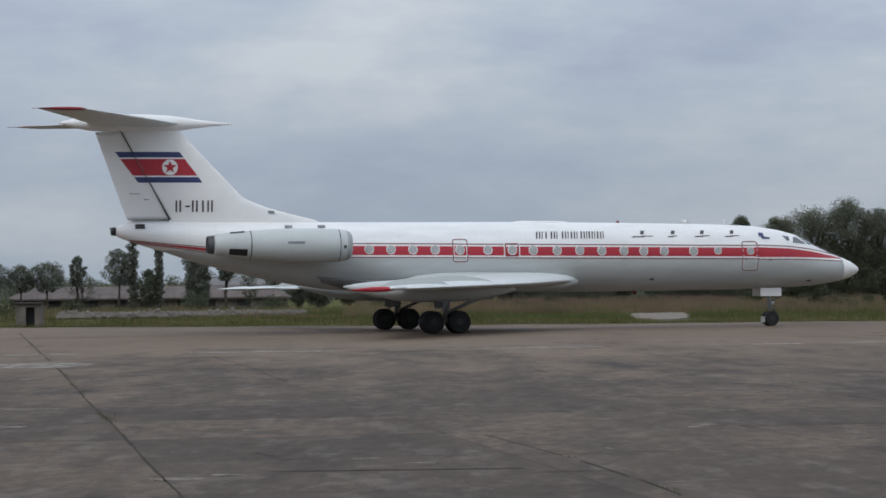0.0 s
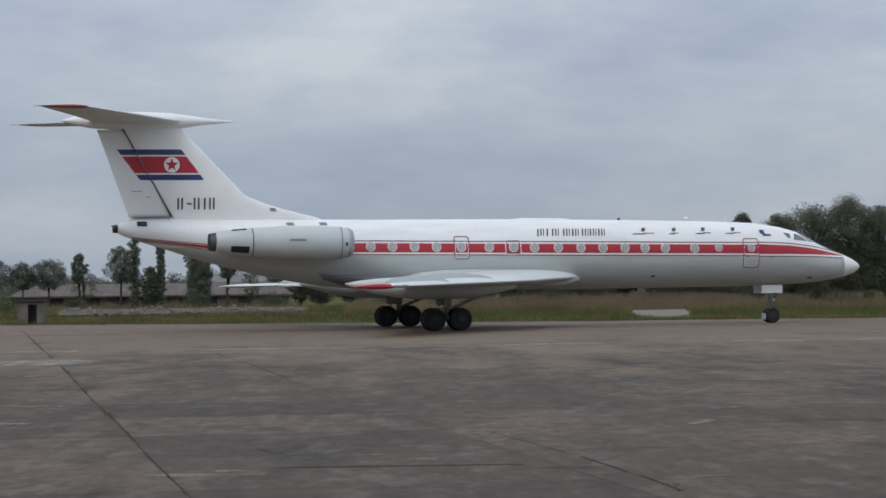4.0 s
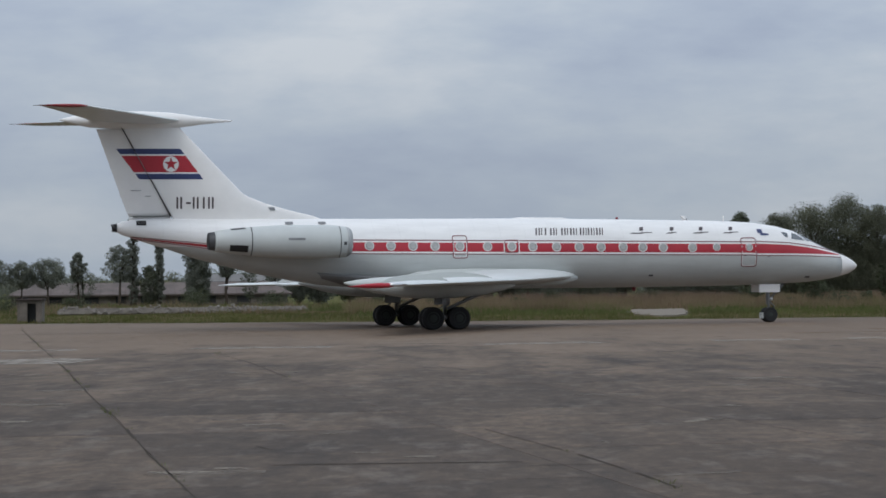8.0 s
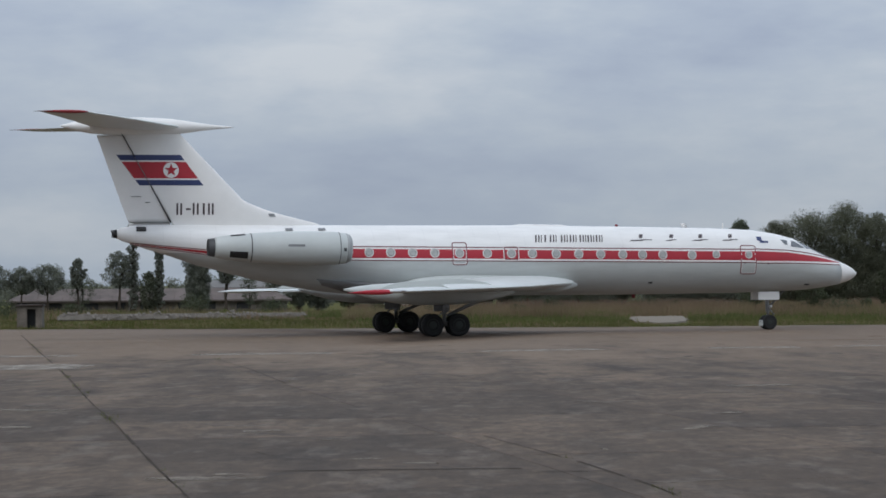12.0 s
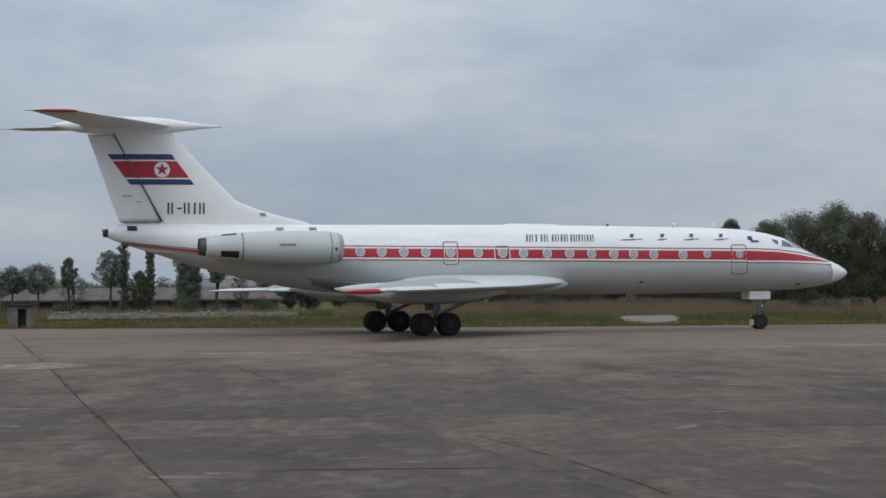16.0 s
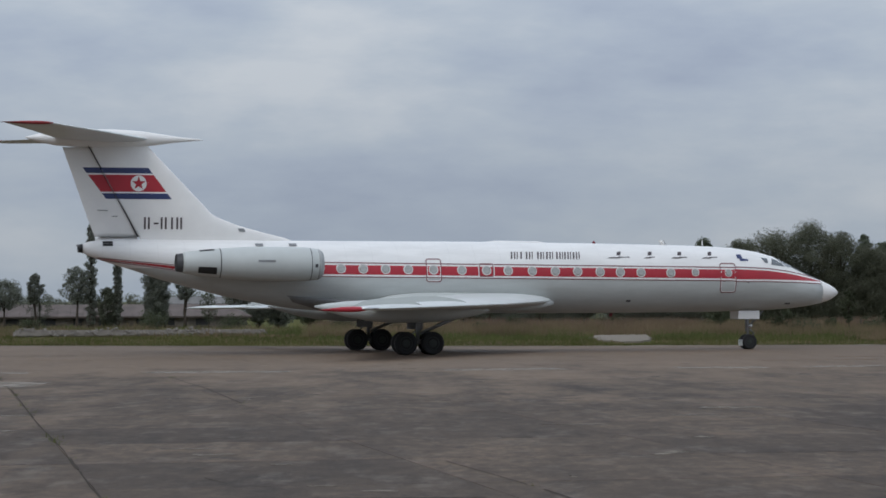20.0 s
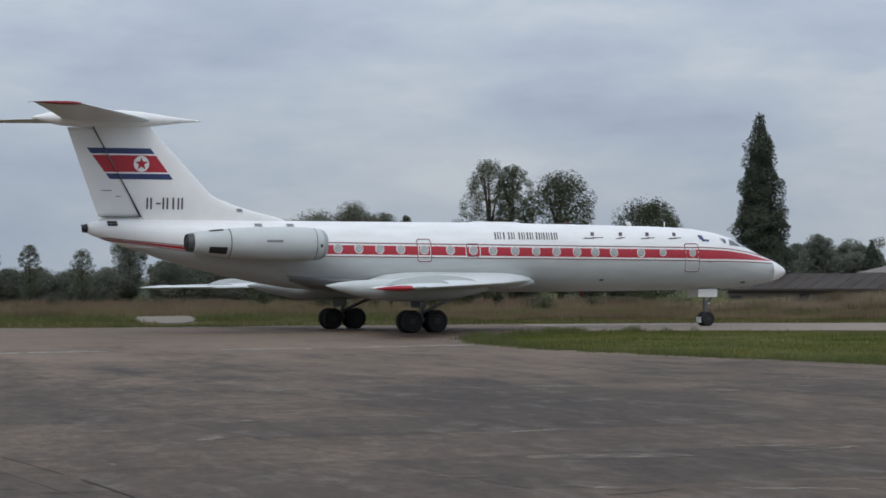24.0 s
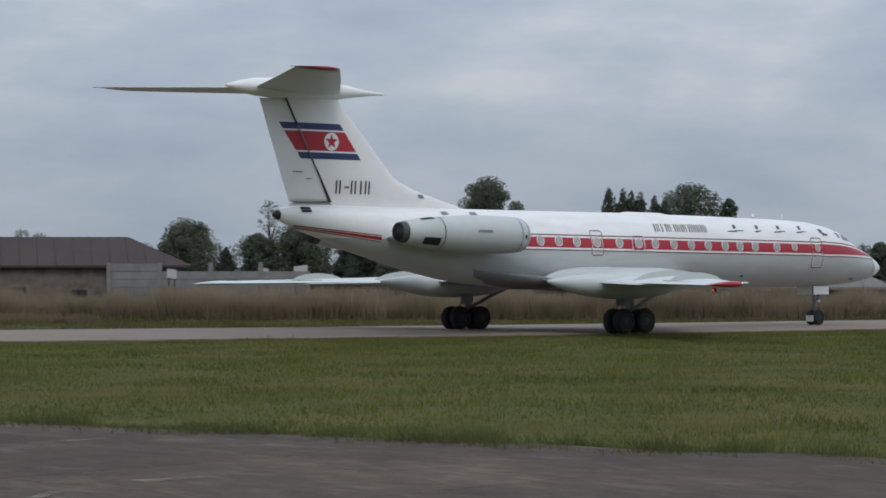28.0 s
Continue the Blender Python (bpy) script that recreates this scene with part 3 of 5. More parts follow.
STRIPE_X = steps(-3.55, 15.0, 60)
mid_z = lambda x: 3.405 - 0.0106 * x
NOSE_TOP = [(14.9, 3.465), (16.5, 3.40), (17.6, 3.27), (18.5, 3.11), (19.25, 2.955)]
NOSE_BOT = [(14.9, 3.035), (16.5, 3.025), (17.6, 3.0), (18.5, 2.965), (19.25, 2.93)]
top_z = lambda x: mid_z(x) + 0.195 if x < 14.9 else lerp_table(NOSE_TOP, x)[0]
bot_z = lambda x: mid_z(x) - 0.185 if x < 14.9 else lerp_table(NOSE_BOT, x)[0]
ALL_X = STRIPE_X + steps(15.2, 19.25, 18)
WIN_X = (-3.36, -2.47, -1.54, -0.59, 0.37, 1.45, 2.67, 3.74, 4.67, 5.73, 6.74, 7.73, 8.73, 9.63, 10.56, 11.91, 13.03, 14.56)
for side in (-1, 1):
    decal("white_band", ALL_X, lambda x: top_z(x) + 0.075, lambda x: bot_z(x) - 0.075, "white", A, side, "white border of the stripe", 0.004)
    decal("red_stripe", ALL_X, top_z, bot_z, "red", A, side, "bright red cheatline", 0.008)
    decal("upper_pinstripe", ALL_X, lambda x: top_z(x) + 0.118, lambda x: top_z(x) + 0.072, "maroon", A, side, "thin dark red line", 0.008, 1)
    decal("lower_pinstripe", ALL_X, lambda x: bot_z(x) - 0.075, lambda x: bot_z(x) - 0.115, "maroon", A, side, "thin dark red line", 0.008, 1)
    tail_x = steps(-12.3, -8.9, 14)
    mid = lambda x: 3.50 - 0.122 * (x + 9.0)
    wide = lambda x: 0.06 * (x + 12.5) / 3.5
    decal("tail_stripe", tail_x, lambda x: mid(x) + wide(x) + 0.07, lambda x: mid(x) - wide(x) - 0.07, "white", A, side, "", 0.004, 2)
    decal("tail_red_line", tail_x, lambda x: mid(x) + wide(x), lambda x: mid(x) - wide(x), "red", A, side, "", 0.008, 1)
    decal("tail_upper_line", tail_x, lambda x: mid(x) + wide(x) * 1.3 + 0.045, lambda x: mid(x) + wide(x) * 1.3 + 0.012, "maroon", A, side, "", 0.008, 1)
    decal("tail_lower_line", tail_x, lambda x: mid(x) - wide(x) * 1.3 - 0.012, lambda x: mid(x) - wide(x) * 1.3 - 0.045, "maroon", A, side, "", 0.008, 1)

# cabin windows
pane_mesh = mesh_of("pane", *spin([(-0.02, 0.165), (0.012, 0.165), (0.018, 0.10), (0.018, 0.004)], 20, "y"))
pane_mesh.materials.append(MAT["pane"])
rim_mesh = mesh_of("window_rim", *spin([(0.0, 0.16), (0.014, 0.168), (0.019, 0.185), (0.016, 0.203), (0.0, 0.212)], 24, "y"))
rim_mesh.materials.append(MAT["rim"])
for side in (-1, 1):
    for x in WIN_X:
        z = 3.455 - 0.0122 * x + (0.03 if x > 12.5 else 0)
        p = skin(x, z, side, 0.0)
        zc, rz, ry = fuse_at(x)
        lean = math.degrees(math.asin((z - zc) / rz))
        m = Matrix.Translation(p) @ pose(0, 0, 0, 0, 0, 0 if side > 0 else 180) @ pose(0, 0, 0, lean, 0, 0)
        s = 0.85 if x > 12.5 else 1.0
        rim = part("window", rim_mesh, None, A, "", m @ Matrix.Diagonal((s, 1, s, 1)))
        part("pane", pane_mesh, None, rim)

# doors and hatches: proud borders in dark red
for side in (-1, 1):
    outline_on_skin("service_door_border", 1.13, 1.80, 2.92, 3.90, 0.12, 0.045, "maroon", A, side)
    outline_on_skin("emergency_hatch_border", 3.42, 4.04, 3.14, 3.70, 0.07, 0.04, "maroon", A, side)
    outline_on_skin("forward_door_border", 14.17, 14.93, 2.45, 3.73, 0.13, 0.045, "maroon", A, side)
    outline_on_skin("service_door_edge", 1.175, 1.755, 2.965, 3.855, 0.09, 0.03, "white", A, side)
    outline_on_skin("emergency_hatch_edge", 3.38, 4.08, 3.10, 3.74, 0.09, 0.035, "white", A, side)
    outline_on_skin("forward_door_edge", 14.215, 14.885, 2.495, 3.685, 0.10, 0.025, "white", A, side)
    decal("static_port_plate", [10.0, 10.1, 10.2], lambda x: 2.16, lambda x: 2.08, "glare", A, side)
    decal("door_handle_plate", [14.3, 14.42], lambda x: 2.98, lambda x: 2.93, "glare", A, side)
    decal("small_vent", [17.45, 17.6, 17.7], lambda x: 2.02, lambda x: 1.95, "glare", A, side)
    decal("small_light", [15.45, 15.55], lambda x: 2.93, lambda x: 2.87, "steel", A, side)

# name of the airline and other writing as plain slanted bars and strokes
def slant(name, x, z0, z1, width, lean, material, side, parent=A):
    """A slanted bar on the fuselage, standing on (x, z0)."""
    verts = [skin(x + lean * f + dx, z0 + (z1 - z0) * f, side, 0.009) for f in (0, 0.5, 1) for dx in (0, width)]
    faces = [(0, 1, 3, 2), (2, 3, 5, 4)]
    return part(name, (verts, [f if side < 0 else f[::-1] for f in faces]), material, parent)


NAME_X = [4.84, 5.26, 5.50, 6.00, 6.40, 6.84, 7.20, 7.58]
for side in (-1, 1):
    for k, x in enumerate(NAME_X):
        slant("name_bar", x, 3.88, 4.19, 0.07, 0.07, "ink", side)
        if k != 1:
            slant("name_bar", x + 0.14, 3.88, 4.19, 0.06, 0.07, "ink", side)
            slant("name_bar", x + 0.26, 3.88, 4.19, 0.045, 0.07, "ink", side)
    for x, w in ((9.1, 1.05), (10.75, 0.52), (12.0, 0.75), (13.4, 0.75)):
        slant("sign_stroke", x, 3.92, 3.97, w * 0.55, 0.16, "ink", side)
        slant("sign_stroke", x + w * 0.5, 3.955, 3.99, w * 0.5, 0.03, "ink", side)
        slant("sign_block", x + w * 0.45, 4.05, 4.21, 0.17, 0.08, "ink", side)
    decal("emblem", [15.1, 15.22, 15.34], lambda q: 4.10, lambda q: 3.92, "blue", A, side, "small blue emblem", 0.008, 2)
    decal("emblem_foot", [15.2, 15.4, 15.62], lambda q: 3.94 - 0.1 * (q - 15.2), lambda q: 3.82, "blue", A, side, "", 0.008, 1)

# cockpit glazing and the black panel ahead of it
def glazing(name, corners, side, material="wind", out=0.012):
    verts, n = [], 4
    (xa, za), (xb, zb), (xc, zc_), (xd, zd) = corners
    for i in range(n + 1):
        u = i / n
        for j in range(n + 1):
            v = j / n
            x = (xa * (1 - u) + xb * u) * (1 - v) + (xd * (1 - u) + xc * u) * v
            z = (za * (1 - u) + zb * u) * (1 - v) + (zd * (1 - u) + zc_ * u) * v
            verts.append(skin(x, z, side, out))
    faces = []
    for i in range(n):
        for j in range(n):
            a = (i * (n + 1) + j, i * (n + 1) + j + 1, (i + 1) * (n + 1) + j + 1, (i + 1) * (n + 1) + j)
            faces.append(a if side < 0 else a[::-1])
    return part(name, (verts, faces), material, A, "dark cockpit glass" if material == "wind" else "")


for side in (-1, 1):
    glazing("cockpit_eyebrow_window", [(16.28, 3.97), (16.62, 3.93), (16.58, 3.74), (16.44, 3.74)], side)
    glazing("cockpit_side_window", [(16.86, 3.93), (17.06, 3.87), (17.45, 3.58), (16.72, 3.66)], side)
    glazing("windscreen", [(17.12, 3.93), (17.45, 3.80), (17.95, 3.56), (17.55, 3.56)], side)
    crest = lambda x: lerp_table(FUSE, x)[0] - 0.005
    decal("glare_panel", steps(17.62, 19.27, 10), crest, lambda x: crest(x) - 0.16 + 0.05 * (x - 17.62), "glare", A, side, "matt black panel before the windscreen", 0.010)
    glazing("windscreen_frame", [(17.06, 3.98), (17.13, 3.95), (17.56, 3.57), (17.48, 3.57)], side, "alu", 0.016)

# fin, rudder, T-tail
FIN = [  # z, leading x, trailing x, half thickness
    (4.50, -4.0, -12.36, 0.12), (4.72, -4.3, -12.34, 0.15), (4.98, -5.42, -12.44, 0.18), (5.28, -6.52, -12.55, 0.21), (5.62, -7.38, -12.69, 0.24), (5.72, -7.55, -12.71, 0.245),
    (8.45, -10.17, -13.68, 0.21), (8.62, -10.33, -13.74, 0.20)]
hinge_x = lambda z: -10.62 - (z - 4.85) * 0.55


def fin_rings(zs, c0, c1):
    rings = []
    for z in zs:
        le, te, th = lerp_table(FIN, z)
        h = (hinge_x(z) - le) / (te - le)
        cut = (c0 if c0 is not None else h + 0.009, c1 if c1 is not None else h - 0.002)
        rings.append([(x, y, z) for x, y in foil(le, te, th, 0, True, cut)])
    return rings


part("fin", loft(fin_rings(steps(4.5, 8.62, 30), 0.0, None)), "white", A, "white swept tail fin with dorsal fillet")
part("rudder", loft(fin_rings(steps(4.79, 8.40, 22), None, 1.0)), "white", A, "white rudder")
part("fin_base", loft(fin_rings(steps(4.40, 4.78, 3), None, 1.0)), "white", A)
for z0, z1, w, mat in ((7.5, 8.5, 0.010, "glare"), (6.1, 7.5, 0.008, "steel"), (4.78, 5.95, 0.015, "glare"), (5.95, 6.1, 0.012, "steel")):
    part("rudder_gap", loft([[(hinge_x(z) - 0.03 + dx, dy, z) for dx, dy in ((-w, -0.2), (w, -0.2), (w, 0.2), (-w, 0.2))] for z in (z0, z1)]), mat, A, "dark rudder hinge gap")
part("rudder_foot_gap", loft([[(x, dy, 4.786 + dz) for dy, dz in ((-0.15, -0.003), (0.15, -0.003), (0.15, 0.003), (-0.15, 0.003))] for x in (-10.66, -12.2)]), "steel", A, "dark gap under the rudder")
for side in (-1, 1):
    for z0, x0, w in ((5.86, -11.85, 0.42), (5.62, -11.45, 0.22)):
        tab_line = [(x0, side * 0.13, z0), (x0 - w, side * 0.10, z0)]
        part("trim_tab_joint", tube(tab_line, 0.014, 5), "steel", A)


def fin_y(x, z):
    le, te, th = lerp_table(FIN, z)
    f = min(0.99, max(0.01, (x - le) / (te - le)))
    return th * 2.6 * (math.sqrt(f) * 0.85 - 0.2 * f - 0.65 * f ** 1.6)


def fin_patch(name, corner, z0, z1, width, slope, material, side, out=0.008, nx=8, parent=A):
    """Paint on the fin: a slanted band from z0 up to z1, starting at x = corner at z0."""
    verts, faces = [], []
    for z in (z0, z1):
        for k in range(nx + 1):
            x = corner + slope * (z - z0) + width * k / nx
            verts.append((x, side * (fin_y(x, z) + out), z))
    for k in range(nx):
        a = (k, k + 1, nx + 2 + k, nx + 1 + k)
        faces.append(a if side < 0 else a[::-1])
    return part(name, (verts, faces), material, parent)


SL = -(12.86 - 11.91) / (7.59 - 6.32)
flag_left = lambda z: -11.91 + SL * (z - 6.32)
for side in (-1, 1):
    for name, z0, z1, mat in (("flag_blue_band", 7.36, 7.59, "blue"), ("flag_white_line", 7.30, 7.36, "white"), ("flag_red_band", 6.61, 7.30, "red"), ("flag_white_line", 6.55, 6.61, "white"), ("flag_blue_band", 6.32, 6.55, "blue")):
        fin_patch(name, flag_left(z0), z0, z1, 2.66, SL, mat, side, 0.008, 10)
    cx, cz, r = -10.60, 6.955, 0.325
    disc = [(cx, side * (fin_y(cx, cz) + 0.016), cz)] + [(cx + r * math.cos(a), side * (fin_y(cx + r * math.cos(a), cz + r * math.sin(a)) + 0.016), cz + r * math.sin(a)) for a in (2 * math.pi * k / 28 for k in range(28))]
    part("flag_disc", (disc, [(0, 1 + k, 1 + (k + 1) % 28) if side < 0 else (0, 1 + (k + 1) % 28, 1 + k) for k in range(28)]), "white", A)
    star = [(cx, side * (fin_y(cx, cz) + 0.024), cz)]
    for k in range(10):
        a, q = math.pi / 2 + k * math.pi / 5, (0.29 if k % 2 == 0 else 0.115)
        x, z = cx + q * math.cos(a), cz + q * math.sin(a)
        star.append((x, side * (fin_y(x, z) + 0.024), z))
    part("flag_star", (star, [(0, 1 + k, 1 + (k + 1) % 10) if side < 0 else (0, 1 + (k + 1) % 10, 1 + k) for k in range(10)]), "red", A)
    for x, w, z0, z1 in ((-10.38, 0.075, 5.10, 5.58), (-10.22, 0.075, 5.10, 5.58), (-9.98, 0.2, 5.30, 5.37), (-9.70, 0.075, 5.10, 5.58), (-9.53, 0.075, 5.10, 5.58), (-9.28, 0.08, 5.10, 5.58), (-9.06, 0.075, 5.10, 5.58), (-8.90, 0.075, 5.10, 5.58)):
        fin_patch("mark_bar", x, z0, z1, w, 0, "ink", side, 0.008, 2)

BULLET = [(-15.15, 0.02), (-14.9, 0.09), (-14.5, 0.20), (-13.9, 0.31), (-13.0, 0.37), (-12.0, 0.385), (-11.2, 0.37), (-10.5, 0.33), (-9.9, 0.25), (-9.3, 0.16), (-8.7, 0.09), (-8.1, 0.04), (-7.93, 0.012)]
part("tail_bullet", spin(BULLET, 24, "x"), "white", A, "white pointed fairing atop the fin", pose(0, 0, 8.77))
for side in (-1, 1):
    span = [(0.2, -10.2, -13.95, 0.17, 8.76), (3.0, -12.4, -15.2, 0.13, 8.86), (5.75, -14.63, -16.5, 0.072, 8.95)]
    rings = []
    for y in steps(0.2, 5.75, 12):
        le, te, th, z = lerp_table(span, y)
        rings.append([(x, side * y, z + h) for x, h in foil(le, te, th, 0, camber=-0.1)])
    part("tailplane", loft(rings), "wing", A, "grey-white swept tailplane")
    rings = []
    for y, f in ((5.75, 1.0), (5.84, 0.9), (5.9, 0.5)):
        le, te, th = -14.63 - (y - 5.75) * 0.8 - (1 - f) * 0.35, -16.5 - (y - 5.75) * 0.7, 0.085 * f
        rings.append([(x, side * y, 8.95 + (y - 5.65) * 0.05 + h) for x, h in foil(le, te, th, 0)])
    part("tailplane_tip", loft(rings), "tip", A, "red tailplane tip")
    part("static_wicks", tube([(-16.4, side * 5.8, 8.96), (-16.75, side * 5.83, 8.95)], 0.012, 5), "steel", A)

# wings, gear fairings, fences
WING = [  # span, leading x, trailing x, half thickness, z
    (0.6, 7.1, -1.2, 0.42, 2.05), (1.5, 6.38, -1.3, 0.40, 2.08), (2.4, 5.6, -1.4, 0.34, 2.05), (4.72, 3.66, -1.75, 0.26, 1.98), (9.0, 0.03, -3.9, 0.17, 1.92), (14.15, -4.34, -6.16, 0.085, 1.86)]
for side in (-1, 1):
    rings = []
    for y in steps(0.6, 14.15, 27):
        le, te, th, z = lerp_table(WING, y)
        rings.append([(x, side * y, z + h + (0.018 * (x - (le + te) / 2))) for x, h in foil(le, te, th, 0, camber=0.12)])
    part("wing", loft(rings), "wing", A, "light grey swept wing")
    rings = []
    for y, f in ((14.15, 0.8), (14.28, 1.0), (14.42, 0.9), (14.5, 0.5)):
        le, te = -4.34 - (y - 14.15) * 0.85 - (1 - f) * 0.4, -6.20 - (y - 14.15) * 0.3
        rings.append([(x, side * y, 1.86 + h + 0.018 * (x + 5.1)) for x, h in foil(le, te, 0.125 * f, 0)])
    part("wing_tip", loft(rings), "red" if side < 0 else "wing", A, "red wing tip" if side < 0 else "")
    part("tip_light", tube([(-4.0, side * 14.1, 1.9), (-4.35, side * 14.3, 1.89), (-4.7, side * 14.42, 1.89)], [0.02, 0.06, 0.05], 10), "alu", A, "small clear tip light")
    # root fillet
    rings = []
    for x, r in ((6.7, 0.06), (6.0, 0.26), (4.5, 0.36), (2.0, 0.40), (0.6, 0.38), (-0.3, 0.30), (-0.9, 0.16), (-1.2, 0.05)):
        rings.append([(x, side * (1.28 + 0.42 * r * 2 * math.cos(a)), 2.05 + r * 1.15 * math.sin(a)) for a in (2 * math.pi * k / 16 for k in range(16))])
    part("wing_root_fillet", loft(rings), "grey", A)
    pod = [(2.9, 0.03, 1.78), (2.4, 0.20, 1.77), (1.5, 0.36, 1.75), (0.2, 0.45, 1.73), (-1.2, 0.46, 1.74), (-2.2, 0.41, 1.78), (-3.1, 0.30, 1.84), (-3.8, 0.16, 1.90), (-4.3, 0.03, 1.94)]
    rings = [[(x, side * 4.72 + r * 1.05 * math.cos(a), z + r * math.sin(a)) for a in (2 * math.pi * k / 22 for k in range(22))] for x, r, z in pod]
    part("gear_fairing", loft(rings), "grey", A, "grey streamlined gear fairing on the wing")
    for y in (7.3, 10.6):
        le, te, th, z = lerp_table(WING, y)
        verts = []
        for d in (-0.015, 0.015):
            for k in range(9):
                f = k / 8
                verts += [(le - 0.05 + (te - le) * 0.86 * f, side * y + d, z + 0.0), (le - 0.05 + (te - le) * 0.86 * f, side * y + d, z + th * 1.3 * abs(math.sin(math.pi * min(1, f * 0.9 + 0.05))) ** 0.7 * 0.55 + 0.24 * abs(math.sin(math.pi * f)) ** 0.6 + 0.02)]
        fs = []
        for q in range(8):
            fs += [(2 * q, 2 * q + 2, 2 * q + 3, 2 * q + 1), (18 + 2 * q, 18 + 2 * q + 1, 18 + 2 * q + 3, 18 + 2 * q + 2), (2 * q + 1, 2 * q + 3, 18 + 2 * q + 3, 18 + 2 * q + 1)]
        part("wing_fence", (verts, fs, False), "grey", A)
    # flap panels behind the wing
    for ya, yb in ((1.6, 4.1), (5.4, 9.4)):
        rings = []
        for y in (ya, yb):
            le, te, th, z = lerp_table(WING, y)
            rings.append([(x, side * y, z - 0.08 + h) for x, h in foil(te + 0.55, te - 0.35, 0.05, 0)])
        part("flap", loft(rings), "wing", A, "slightly lowered flap")
    part("aileron_gap", tube([(-3.35, side * 9.6, 1.975), (-5.4, side * 13.6, 1.885)], 0.018, 5), "glare", A)

# engines
for side in (-1, 1):
    y = side * 2.52
    outer = [(-9.20, 0.40), (-9.10, 0.43), (-8.6, 0.50), (-7.6, 0.60), (-6.4, 0.68), (-5.2, 0.70), (-4.2, 0.68), (-3.75, 0.63), (-3.58, 0.56), (-3.52, 0.50), (-3.60, 0.45), (-4.1, 0.44), (-4.6, 0.44)]
    eng = part("engine_nacelle", spin(outer, 36, "x"), "grey", A, "smooth light grey engine nacelle", pose(0, y, 3.60, 0, 0.6, 0))
    part("intake_dark", spin([(-4.55, 0.44), (-4.5, 0.30), (-4.2, 0.12), (-4.0, 0.03)], 24, "x"), "glare", eng)
    part("nozzle", spin([(-9.40, 0.30), (-9.46, 0.33), (-9.44, 0.35), (-9.1, 0.40), (-8.7, 0.43)], 30, "x"), "glare", eng, "sooty black exhaust nozzle")
    part("nozzle_core", spin([(-9.43, 0.315), (-9.2, 0.30), (-9.0, 0.24), (-8.95, 0.03)], 24, "x"), "black", eng)

    def on_eng(x0, x1, a0, a1, name, material, out=0.008):
        rings = []
        for x in steps(x0, x1, 3):
            r = lerp_table(sorted([o for o in outer[:9]]), x)[0] + out
            rings.append([(x, r * math.cos(radians(a)) * side, r * math.sin(radians(a))) for a in steps(a0, a1, max(5, int(abs(a1 - a0) / 6)))])
        vs, fs = loft(rings, False, False)
        part(name, (vs, fs), material, eng)

    part("intake_lip", spin([(-3.74, 0.634), (-3.68, 0.612), (-3.575, 0.568), (-3.51, 0.50), (-3.60, 0.442), (-3.9, 0.437)], 36, "x"), "lip", eng, "dull metal intake lip")
    on_eng(-8.62, -7.88, -52, -18, "reverser_lower_opening", "black")
    on_eng(-8.55, -7.95, 62, 88, "reverser_upper_opening", "black")
    on_eng(-7.74, -7.70, -80, 80, "cowl_joint", "glare")
    on_eng(-4.06, -4.03, -80, 80, "lip_joint", "glare")
    on_eng(-3.92, -3.80, -12, 0, "drain_mark", "glare")
    on_eng(-6.25, -5.55, 4, 12, "stencil_bar", "steel")
    rings = [[(x, side * yy, z) for x, z in ((-4.2, 3.55), (-4.6, 3.72), (-8.2, 3.70), (-8.7, 3.52), (-8.2, 3.36), (-4.6, 3.38))] for yy in (0.9, 2.3)]
    part("engine_pylon", loft(rings), "grey", A)

# roof details
part("roof_fairing", loft([[(x, w * math.cos(a), fuse_at(x)[0] + fuse_at(x)[1] - 0.05 + h * math.sin(a)) for a in (2 * math.pi * k / 14 for k in range(14))] for x, w, h in ((4.2, 0.05, 0.06), (4.5, 0.3, 0.10), (6.4, 0.3, 0.10), (6.8, 0.05, 0.05))]), "white", A, "low white aerial fairing on the roof")
part("beacon", spin([(0, 0.075), (0.07, 0.07), (0.11, 0.045), (0.13, 0.01)], 14, "z"), "beacon", A, "small dark red beacon", pose(8.95, 0, 4.56))
belly_beacon = part("belly_beacon", spin([(-0.10, 0.01), (-0.10, 0.075), (0.10, 0.085), (0.14, 0.06)], 14, "z"), "beacon", A, "small dark red beacon under the belly", pose(9.70, 0, 1.55))
beacon_lamp = part("flasher", box(-0.045, 0.045, 0.04, 0.09, -0.09, 0.05, 0.015), "flash", belly_beacon, "glowing red lamp")
for x, h in ((12.0, 0.22), (-6.0, 0.0)):
    if h:
        part("blade_aerial", loft([[(x + 0.14 - dz * 0.5 + dx, dy, 4.50 + dz) for dx, dy in ((0.12, 0), (0, 0.02), (-0.14, 0), (0, -0.02))] for dz in (0.0, h)]), "white", A)
part("rod_aerial", tube([(13.9, 0, 4.45), (13.9, 0, 4.72)], 0.025, 6), "white", A)
for x, z, s in ((-6.35, 5.12, 1.0), (-5.75, 4.60, 1.0), (-4.35, 4.6, 1.0)):
    for side in (-1, 1):
        if z > 5:
            fin_patch("air_scoop", x - 0.1, 5.02, 5.15, 0.26, -0.5, "steel", side, 0.03, 2)
        else:
            decal("air_scoop", [x - 0.16, x, x + 0.16], lambda q: 4.50, lambda q: 4.40, "steel", A, side, "", 0.03, 1)
for side in (-1, 1):
    for zt in (4.575, 4.475):
        decal("tail_vent", [-12.08, -11.98, -11.78, -11.68], lambda q: zt + 0.012, lambda q: zt - 0.078, "black", A, side, "black vent louvre", 0.02, 1)
